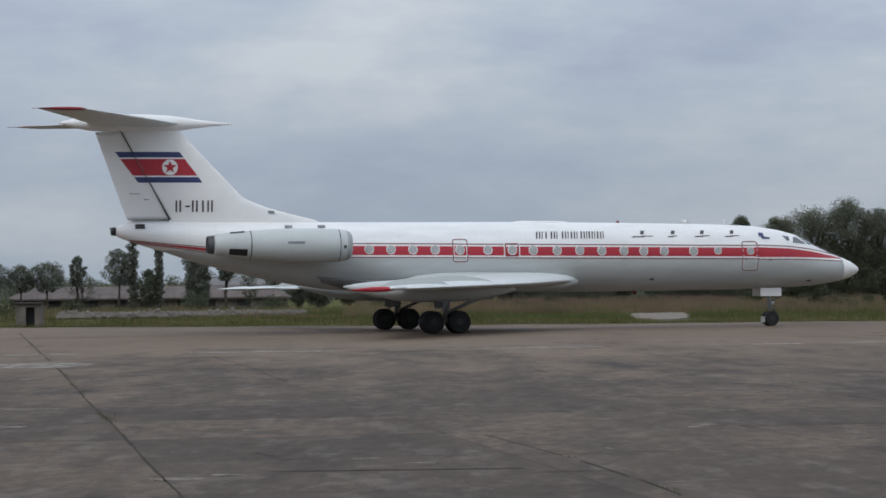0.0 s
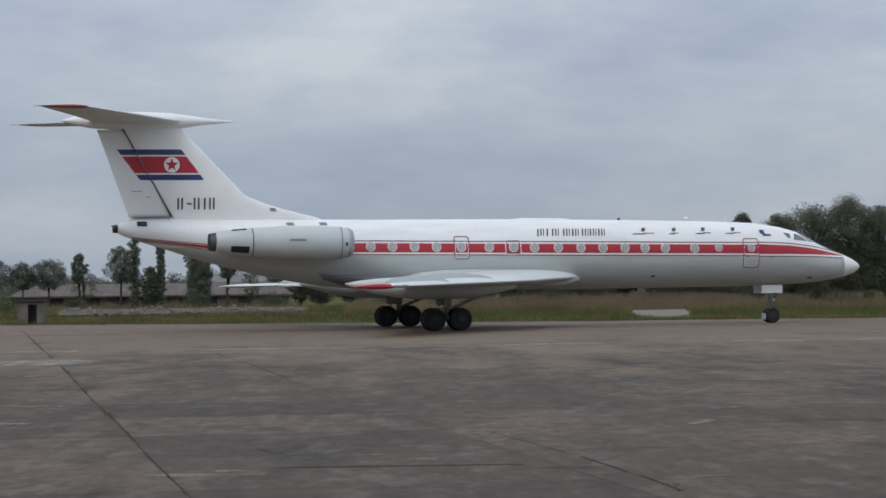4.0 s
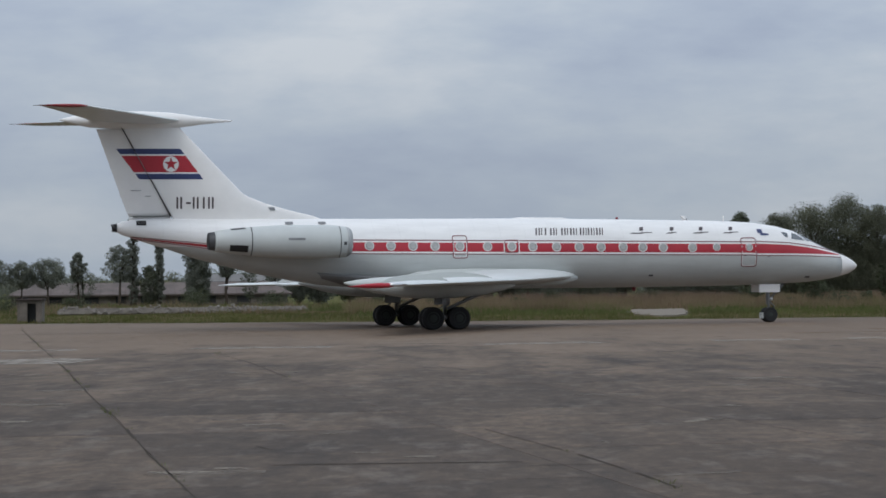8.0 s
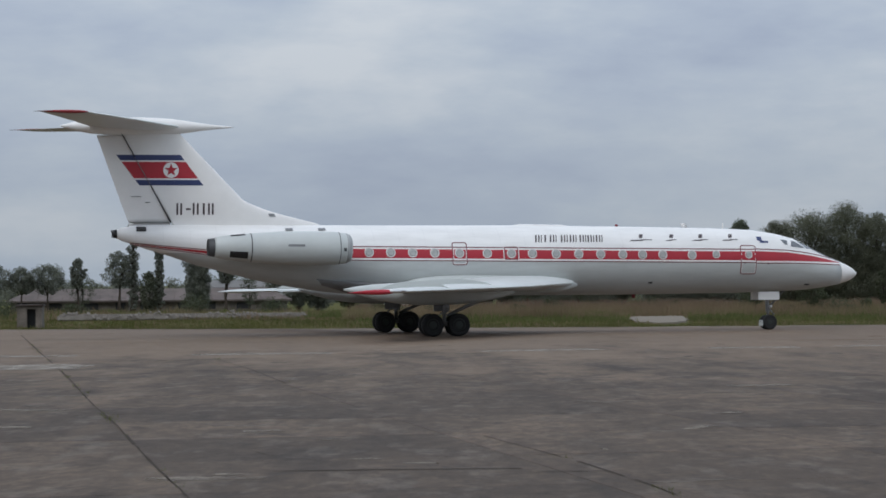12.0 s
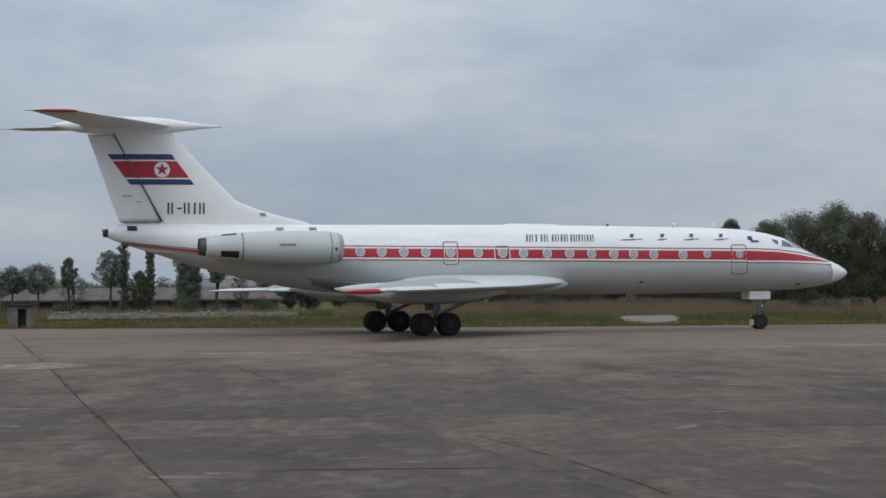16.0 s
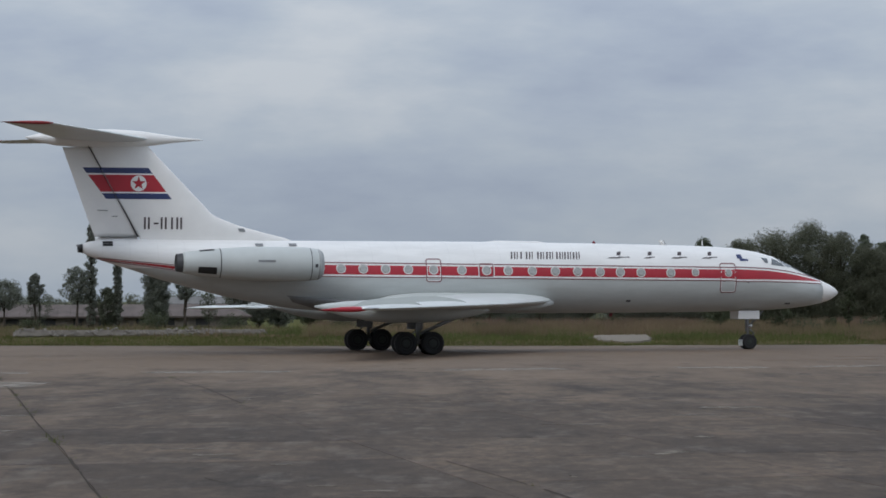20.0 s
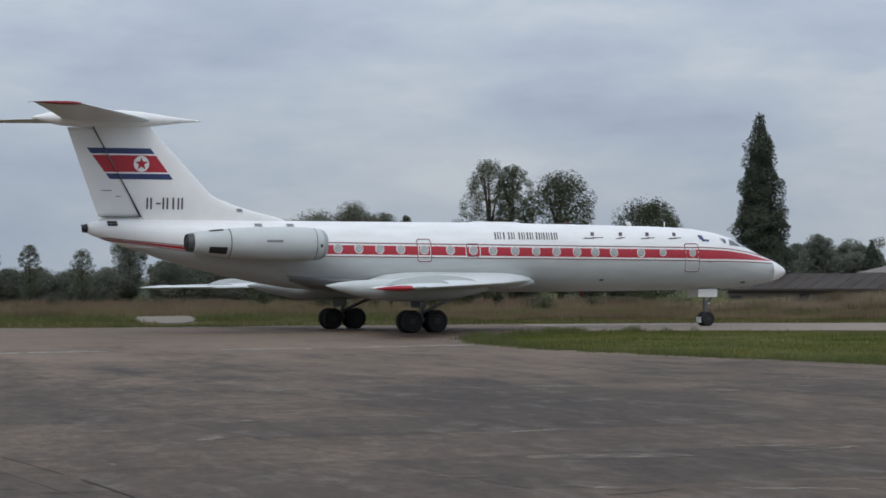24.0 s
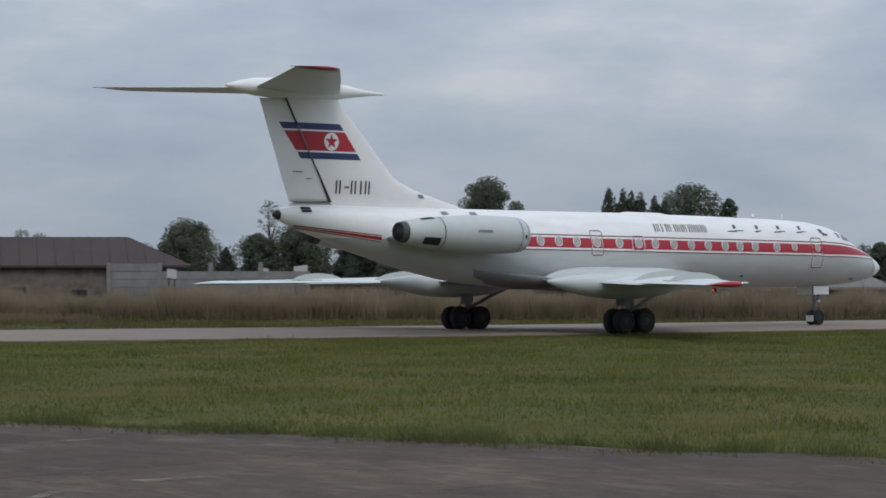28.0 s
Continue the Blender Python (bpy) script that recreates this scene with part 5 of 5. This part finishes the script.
def on_island(rng, n):
    x, y = rng.uniform(17, 80, n), 28 + 72 * rng.random(n)
    ok = inside(x, y, ISLAND)
    x, y = x[ok], y[ok]
    return x, y, patches(x, y, 3.0, 5)


def island_rim(rng, n):
    seg = [(a, b) for a, b in zip(NEAR_EDGE, NEAR_EDGE[1:]) if a[0] < 33 and 25 < a[1] < 99]
    pick = rng.integers(0, len(seg), n)
    f = rng.random(n)
    s = np.array(seg)[pick]
    d = s[:, 1] - s[:, 0]
    ln = np.linalg.norm(d, axis=1)
    off = rng.normal(0.12, 0.42, n)
    x = s[:, 0, 0] + d[:, 0] * f - d[:, 1] / ln * -1 * -off
    y = s[:, 0, 1] + d[:, 1] * f - d[:, 0] / ln * off * -1
    return x, y, patches(x, y, 0.8, 9) ** 2


def verge(depth0, depth1, x0, x1, size, seed):
    def go(rng, n):
        x = rng.uniform(x0, x1, n)
        y = np.interp(x, EDGE_X, EDGE_Y) + depth0 + (depth1 - depth0) * rng.random(n) ** 1.3
        return x, y, patches(x, y, size, seed) * patches(x, y, size * 0.3, seed + 50) ** 0.6
    return go


TRACK = [(11.2, 121.5), (12.7, 123.5), (13.9, 136.5), (14.9, 149), (11.5, 147), (10.5, 136)]


def bare_track(v, f):
    """Leaves out the blades that would stand on the gravel track."""
    k = f.shape[1]
    c = v.reshape(-1, k, 3)[:, 0]
    c = v.reshape(-1, k, 3)[~inside(c[:, 0], c[:, 1], TRACK)]
    return c.reshape(-1, 3), np.arange(len(c) * k).reshape(-1, k)


def stuff(name, label, category, v, f, material):
    return tagged(part(name, array_mesh(name, v, f, material), None), label, category, kind="stuff")


stuff("island_grass", "short green grass with yellowish dry patches beside the taxiway", "grass", *blades(330000, on_island, (0.035, 0.11), (0.010, 0.024), 1), "grass")
stuff("grass_rim", "ragged tufts of grass along the concrete edge", "grass", *blades(34000, island_rim, (0.05, 0.17), (0.012, 0.03), 2), "weed")
stuff("verge_grass", "mown green verge along the far edge of the concrete", "grass", *bare_track(*blades(130000, verge(-0.1, 34, -40, 118, 4.0, 3), (0.05, 0.16), (0.025, 0.05), 3)), "verge")
def level(place, least, most):
    """The same growth with its height kept between two factors: a field that ends in a flat line."""
    def go(rng, n):
        x, y, k = place(rng, n)
        return x, y, np.clip(k, least, most)
    return go


def island_tufts(rng, n):
    x, y, k = on_island(rng, n)
    k = patches(x, y, 1.1, 71) * patches(x, y, 3.4, 72)
    return x[k > 1.25], y[k > 1.25], k[k > 1.25]


stuff("island_tufts", "taller dark tufts among the short grass", "grass", *blades(70000, island_tufts, (0.06, 0.15), (0.014, 0.03), 41), "grass")
stuff("tall_dry_grass", "tall rust-brown dry grass and reeds in the field", "tall grass", *bare_track(*blades(90000, level(verge(27, 58, -6, 58, 7.0, 4), 0.55, 1.2), (0.4, 0.9), (0.02, 0.05), 4, 0.22)), "dry")
stuff("low_dry_grass", "low tan dry grass at the edge of the field", "grass", *blades(50000, level(verge(15, 30, 25, 64, 6.0, 14), 0.5, 1.2), (0.22, 0.5), (0.02, 0.05), 14, 0.25), "dry")
stuff("field_weeds", "green weeds among the dry grass", "weeds", *bare_track(*blades(30000, level(verge(18, 40, -5, 75, 5.0, 6), 0.3, 1.2), (0.15, 0.5), (0.03, 0.08), 5, 0.3)), "weed")
stuff("back_weeds", "rank green weeds before the low buildings", "weeds", *blades(46000, verge(33, 62, -60, 0, 6.0, 8), (0.12, 0.4), (0.04, 0.09), 6, 0.3), "weed")
stuff("brown_weeds", "low brownish weeds before the long shed", "weeds", *blades(30000, verge(32, 62, -60, 0, 5.0, 18), (0.15, 0.5), (0.03, 0.07), 16, 0.25), "dry")

stuff("rusty_weeds", "rust-brown weeds behind the dry grass", "weeds", *bare_track(*blades(46000, level(verge(46, 64, -6, 50, 6.0, 28), 0.7, 1.15), (0.5, 1.0), (0.03, 0.06), 26, 0.22)), "rust")
stuff("verge_dry_grass", "short yellowed grass on the verge", "grass", *bare_track(*blades(36000, verge(0.3, 34, -60, 110, 3.0, 38), (0.05, 0.2), (0.02, 0.045), 27)), "dry")


def along_joints(rng, n):
    seg = np.array([(a, b) for line, wide in JOINTS[:3] for a, b in zip(line, line[1:])])
    pick = rng.integers(0, len(seg), n)
    f = np.round(rng.random(n) * 9) / 9 + rng.normal(0, 0.012, n)
    p = seg[pick, 0] + (seg[pick, 1] - seg[pick, 0]) * f[:, None] + rng.normal(0, 0.05, (n, 2))
    return p[:, 0], p[:, 1], patches(p[:, 0], p[:, 1], 2.0, 81) ** 2


stuff("joint_weeds", "small weeds growing in the joints of the concrete", "weeds", *blades(2600, along_joints, (0.02, 0.07), (0.01, 0.025), 45, 0.5), "weed")


def along_wall(rng, n):
    f = rng.random(n)
    x, y = 44 + 58 * f, 145 - 38 * f
    off = rng.uniform(0.5, 5.0, n)
    return x - 0.5 * off, y - 0.85 * off, patches(x, y - off, 3.0, 31) * patches(x, y, 0.9, 32) ** 0.7


def rising(place):
    """Low where the field begins, full height thirteen metres further on."""
    def go(rng, n):
        x, y, k = place(rng, n)
        return x, y, k * np.clip(0.5 + (x - 45) / 26, 0.5, 1.0)
    return go


def hangar_bank(rng, n):
    f = rng.random(n)
    off = rng.uniform(0.4, 3.0, n)
    x, y = 52 + 18 * f - 0.44 * off, 139.5 - 9 * f - 0.9 * off
    return x, y, patches(x, y, 2.0, 61)


stuff("bank_weeds", "pale dry weeds standing before the hangar", "weeds", *blades(16000, level(hangar_bank, 0.75, 1.1), (0.9, 1.45), (0.04, 0.08), 46, 0.16), "dry")
stuff("dry_corn", "withered brown corn standing along the boundary wall", "corn", *blades(66000, rising(level(along_wall, 0.8, 1.1)), (1.15, 1.7), (0.03, 0.07), 12, 0.2), "corn")
stuff("wall_greenery", "green weeds growing along the boundary wall", "weeds", *blades(9000, level(along_wall, 0.5, 1.1), (0.4, 1.1), (0.04, 0.09), 13, 0.3), "weed")


def shrub(x, y, h, w, seed):
    rng = random.Random(seed)
    s = thing("bush", "low dark green bush in the grass", "bush", "bushes along the field", m=pose(x, y, -0.05))
    cs = [(rng.uniform(-0.4, 0.4) * w, rng.uniform(-0.4, 0.4) * w, h * rng.uniform(0.25, 0.75)) for _ in range(9)]
    part("foliage", array_mesh("foliage", *leaf_cloud(cs, [w * 0.28] * 9, [110] * 9, 0.08, seed), "bush"), None, s)
    for c in cs[:3]:
        part("stem", tube([(0, 0, 0), c], [0.04, 0.015], 5), "bark", s)


for k in range(26):
    rng = random.Random(500 + k)
    x = -42 + k * 6.2 + rng.uniform(-2, 2)
    shrub(x, float(np.interp(x, EDGE_X, EDGE_Y)) + rng.uniform(30, 62), rng.uniform(0.9, 1.9), rng.uniform(1.2, 3.0), 700 + k)

for k in range(34):
    rng = random.Random(900 + k)
    x = -4 + k * 3.6 + rng.uniform(-1.6, 1.6)
    if not 9 < x < 16:
        shrub(x, float(np.interp(x, EDGE_X, EDGE_Y)) + rng.uniform(34, 52), rng.uniform(0.6, 1.3), rng.uniform(0.6, 1.5), 950 + k)


# thin posts in the dry field
post_mesh = mesh_of("field_post", *tube([(0, 0, 0), (0.015, 0, 0.5), (0, 0.01, 0.95)], [0.06, 0.05, 0.045], 7))
post_mesh.materials.append(MAT["bark"])
for k in range(8):
    rng = random.Random(60 + k)
    post = part("field_post", post_mesh, None, None, "", pose(30 + 2.9 * k + rng.uniform(-0.5, 0.5), 158 - 0.9 * k, -0.08, rng.uniform(-4, 4), rng.uniform(-4, 4), 40 * k))
    tagged(post, "thin weathered wooden post standing in dry grass", "post", "posts in the field")
# ---- buildings beyond the field ----
def gable_house(name, label, x0, y0, x1, y1, depth, eave, ridge, wall, roof, doors=3, hip=0.0, seed=0):
    """A long low building from (x0, y0) to (x1, y1): front wall, openings, pitched roof with thickness."""
    length = math.hypot(x1 - x0, y1 - y0)
    h = thing(name, label, "building", m=pose(x0, y0, -0.06, 0, 0, math.degrees(math.atan2(y1 - y0, x1 - x0))))
    rng = random.Random(seed)
    part("wall", box(0, length, 0, depth, 0, eave, 0.02), wall, h)
    o = 0.35
    ridge_y = depth / 2
    v = [(-o, -o, eave - 0.05), (length + o, -o, eave - 0.05), (length + o - hip, ridge_y, ridge), (-o + hip, ridge_y, ridge), (-o, depth + o, eave - 0.05), (length + o, depth + o, eave - 0.05)]
    v += [(a, b, c + 0.12) for a, b, c in v]
    f = [(6, 7, 8, 9), (9, 8, 11, 10), (0, 3, 2, 1), (3, 4, 5, 2), (0, 1, 7, 6), (4, 10, 11, 5), (1, 2, 8, 7), (2, 5, 11, 8), (0, 6, 9, 3), (3, 9, 10, 4)]
    if hip:
        f = f[:6] + [(1, 5, 11, 7), (0, 6, 10, 4), (7, 11, 8), (6, 9, 10), (1, 2, 5), (0, 4, 3)]
    top = part("roof", (v, f, False), roof, h)
    n = max(4, int(length / 0.9))
    for k in range(n):
        x = -o + (length + 2 * o) * (k + 0.5) / n
        s = 1.0 if not hip else min(1, (x + o) / hip, (length + o - x) / hip)
        if s > 0.05:
            part("roof_batten", tube([(x, -o, eave + 0.085), (x, -o + (ridge_y + o) * s, eave + 0.085 + (ridge - eave + 0.05) * s)], 0.012, 5), roof, top)
    for k in range(doors):
        x = length * (k + 0.5) / doors + rng.uniform(-0.4, 0.4)
        w, hh = rng.choice(((0.8, 0.55), (1.1, 0.5), (0.7, 0.7)))
        win = part("window", box(x - w / 2, x + w / 2, -0.05, 0.02, eave * 0.35, min(eave - 0.1, eave * 0.35 + hh), 0.01), "black", h, "dark window opening")
        part("window_sill", box(x - w / 2 - 0.08, x + w / 2 + 0.08, -0.12, 0.0, eave * 0.35 - 0.08, eave * 0.35, 0.01), wall, win)
    return h


gable_house("low_shed", "long low shed with a faded red-brown roof behind weeds", -33.4, 186.0, -12.2, 188.4, 6.0, 1.0, 1.85, "wall", "tile", 9, 1.8, 1)
gable_house("white_shed", "small pale building far behind the trees", -22.8, 222.2, -14.5, 222.9, 5.0, 1.9, 2.5, "pale", "sheet", 2, 0, 2)
gable_house("white_shed", "pale low building glimpsed between the trees", -7.0, 243.0, 1.0, 243.4, 4.0, 1.9, 2.5, "pale", "sheet", 3, 0, 8)
gable_house("long_low_store", "long low store with a brown-grey hipped roof", 50.6, 153.4, 58.9, 145.0, 6.0, 1.45, 2.38, "brownwall", "storeroof", 7, 2.0, 4)
gable_house("gabled_house", "pale house under a broad pinkish-grey roof", 63.5, 162.2, 70.8, 152.6, 8.0, 2.5, 3.62, "pale", "pinkroof", 4, 3.4, 7)
gable_house("brown_roofed_hangar", "long hangar with a dark brown hipped roof", 58.8, 136.8, 74.2, 129.2, 8.0, 2.7, 4.2, "wall", "roof", 5, 3.1, 3)
gable_house("low_hut", "low hut with a pale sheet roof half hidden by trees", 86.0, 121.0, 89.0, 118.4, 3.0, 2.05, 2.66, "wall", "sheet", 2, 0, 9)
gable_house("grey_house", "low grey house with a pale sheet roof and light hips", 89.4, 118.0, 94.4, 113.6, 4.0, 1.5, 2.6, "wall", "sheet", 2, 1.9, 5)
gable_house("grey_house", "low grey house with a pale sheet roof and light hips", 96.4, 111.0, 102.6, 106.0, 4.0, 1.5, 2.3, "wall", "sheet", 2, 1.6, 6)


def long_wall(points, height, label):
    """A wall of stacked concrete blocks between posts, in bays of three metres."""
    w = thing("boundary_wall", label, "wall", "boundary walls")
    for k, ((x0, y0), (x1, y1)) in enumerate(zip(points, points[1:])):
        n = max(1, round(math.hypot(x1 - x0, y1 - y0) / 3.0))
        a = math.degrees(math.atan2(y1 - y0, x1 - x0))
        step = math.hypot(x1 - x0, y1 - y0) / n
        for q in range(n):
            m = pose(x0 + (x1 - x0) * q / n, y0 + (y1 - y0) * q / n, 0, 0, 0, a)
            rng = random.Random(k * 31 + q)
            rows = 7 if rng.random() > 0.2 else 6
            for r in range(rows):
                z = -0.1 + r * (height + 0.1) / 7
                part("wall_block_course", box(0.1, step - 0.1, -0.1 + rng.uniform(-0.012, 0.012), 0.1, z + 0.015, z + (height + 0.1) / 7, 0.012), "block", w, "", m)
            part("wall_post", box(-0.11, 0.11, -0.14, 0.14, -0.1, height + 0.05, 0.01), "block", w, "", m)
    return w


long_wall([(70.2, 130.1), (74.4, 126.9), (78.6, 123.8)], 2.8, "long weathered grey wall of concrete blocks along the field")
for n, (x, y, z, w, h) in enumerate(((76.2, 125.5, 2.15, 0.55, 0.5), (77.7, 124.4, 2.1, 0.7, 0.6), (72.4, 128.3, 2.1, 0.5, 0.5))):
    board = thing("white_board", "dirty white board leaning on the wall", "board", "boards by the wall", m=pose(x, y - 0.3, -0.05, -6, 0, -37))
    sheet = box(0, w, -0.03, 0.03, z, z + h, 0.01)
    for v in sheet.verts:
        v.co.z += 0.12 * v.co.x * (1 if n % 2 else -1)
    part("sheet", sheet, "pale", board)
    for dx in (0.1, w - 0.1):
        part("prop", tube([(dx, -0.05, 0), (dx, 0.03, z + 0.1)], 0.04, 6), "bark", board)

hut = thing("guard_hut", "small concrete hut with a dark open doorway", "hut", m=pose(-22.2, 124.9, -0.05, 0, 0, 4))
for name, b in (("side_wall", box(0, 0.13, 0, 1.5, 0, 1.17, 0.015)), ("front_wall", box(0.13, 0.52, 0, 0.12, 0, 1.17, 0.015)), ("front_wall", box(0.96, 1.16, 0, 0.12, 0, 1.17, 0.015)), ("lintel", box(0.52, 0.96, 0, 0.12, 1.02, 1.17, 0.01)),
                ("side_wall", box(1.16, 1.28, 0, 1.5, 0, 1.17, 0.015)), ("back_wall", box(0.13, 1.16, 1.38, 1.5, 0, 1.17, 0.015)), ("roof_slab", box(-0.08, 1.36, -0.12, 1.6, 1.17, 1.27, 0.02))):
    part(name, b, "wall" if name != "roof_slab" else "roof", hut)
part("dark_inside", box(0.16, 1.12, 0.5, 1.3, 0.02, 1.1), "black", hut)

# rubble bank
bank = thing("rubble_bank", "low bank of pale grey rubble stones", "stone wall", m=pose(-24.4, 151.9, 0, 0, 0, 5.5))
rocks = []
for k in range(5):
    bm = bmesh.new()
    bmesh.ops.create_icosphere(bm, subdivisions=1, radius=0.5)
    rng = random.Random(40 + k)
    for v in bm.verts:
        v.co = Vector((v.co.x * rng.uniform(0.8, 1.3), v.co.y * rng.uniform(0.7, 1.1), v.co.z * rng.uniform(0.55, 0.9)))
    me = bpy.data.meshes.new("stone")
    bm.to_mesh(me)
    bm.free()
    me.materials.append(MAT["stone"])
    rocks.append(me)
part("bank_core", box(0, 15.8, -0.25, 0.7, -0.1, 0.36, 0.12), "stone", bank)
rng = random.Random(77)
for k in range(290):
    x = rng.uniform(0, 15.8)
    z = rng.uniform(0.02, 0.50) * (0.75 + 0.25 * math.sin(x * 1.3))
    s = rng.uniform(0.13, 0.27)
    part("stone", rocks[k % 5], None, bank, "", pose(x, -0.25 + rng.uniform(-0.15, 0.25) + z * 0.5, z, rng.uniform(0, 360), rng.uniform(0, 360), 0) @ Matrix.Scale(s, 4))

# ---- concrete slabs of the apron ----
def lay_slabs():
    a, side = radians(10.95), 4.5
    u, v = Vector((math.cos(a), math.sin(a))), Vector((-math.sin(a), math.cos(a)))
    origin = Vector((-9.57, 59.4))
    g, t = side / 2 - 0.003, 0.012
    me = mesh_of("concrete_slab", [(-g, -g, -t), (g, -g, -t), (g, g, -t), (-g, g, -t), (-g + 0.004, -g + 0.004, 0), (g - 0.004, -g + 0.004, 0), (g - 0.004, g - 0.004, 0), (-g + 0.004, g - 0.004, 0)],
                 [(4, 5, 6, 7), (0, 1, 5, 4), (1, 2, 6, 5), (2, 3, 7, 6), (3, 0, 4, 7)], False)
    me.materials.append(MAT["concrete"])
    area = [(-260, -90)] + FAR_EDGE + NEAR_EDGE
    rng, made = random.Random(8), 0
    cells = []
    for i in range(-6, 14):
        for j in range(-12, 14):
            c = origin + u * (side * (i + 0.5)) + v * (side * (j + 0.5))
            corners = [c + u * (sx * 2.6) + v * (sy * 2.6) for sx in (-1, 1) for sy in (-1, 1)]
            if -30 < c.x < 34 and 16 < c.y < 115 and inside(np.array([p.x for p in corners]), np.array([p.y for p in corners]), area).all():
                cells.append(c)
    for c in sorted(cells, key=lambda p: p.y)[:300]:
        part("concrete_slab", me, None, apron, "", pose(c.x, c.y, rng.uniform(-0.002, 0.0), 0, 0, 10.95 + 90 * rng.randrange(4)))
    return len(cells)


lay_slabs()

# ---- what moves ----
def smooth_taxi(t):
    return lerp_table(TAXI, t)


def motions():
    walk(airliner, [(t, pose(x, y, 0, 0, 0, head)) for t, x, y, head in TAXI])
    # the lamp under the belly turns past once, like a flash
    walk(beacon_lamp, [(t, pose(0, 0, 0, 0, 0, a)) for t, a in ((0, 0), (24.3, 0), (24.36, 0), (24.42, 80), (24.47, 160), (24.53, 200), (24.58, 280), (24.64, 360), (24.7, 360), (28, 360))])
    rolled, last, spins = 0.0, smooth_taxi(0), [(0.0, 0.0)]
    for k in range(int(19.0 * FPS), int(28.0 * FPS) + 1):
        t = k / FPS
        now = smooth_taxi(t)
        rolled += math.hypot(now[0] - last[0], now[1] - last[1])
        last = now
        spins.append((t, rolled))
    for hub, x, y, r in WHEELS:
        rows, turn, before = [], 0.0, 0.0
        for t, d in spins:
            turn += min((d - before) / r, 1.45)
            before = d
            rows.append((t, pose(x, y, r) @ Matrix.Rotation(turn, 4, "Y")))
        walk(hub, rows)


motions()
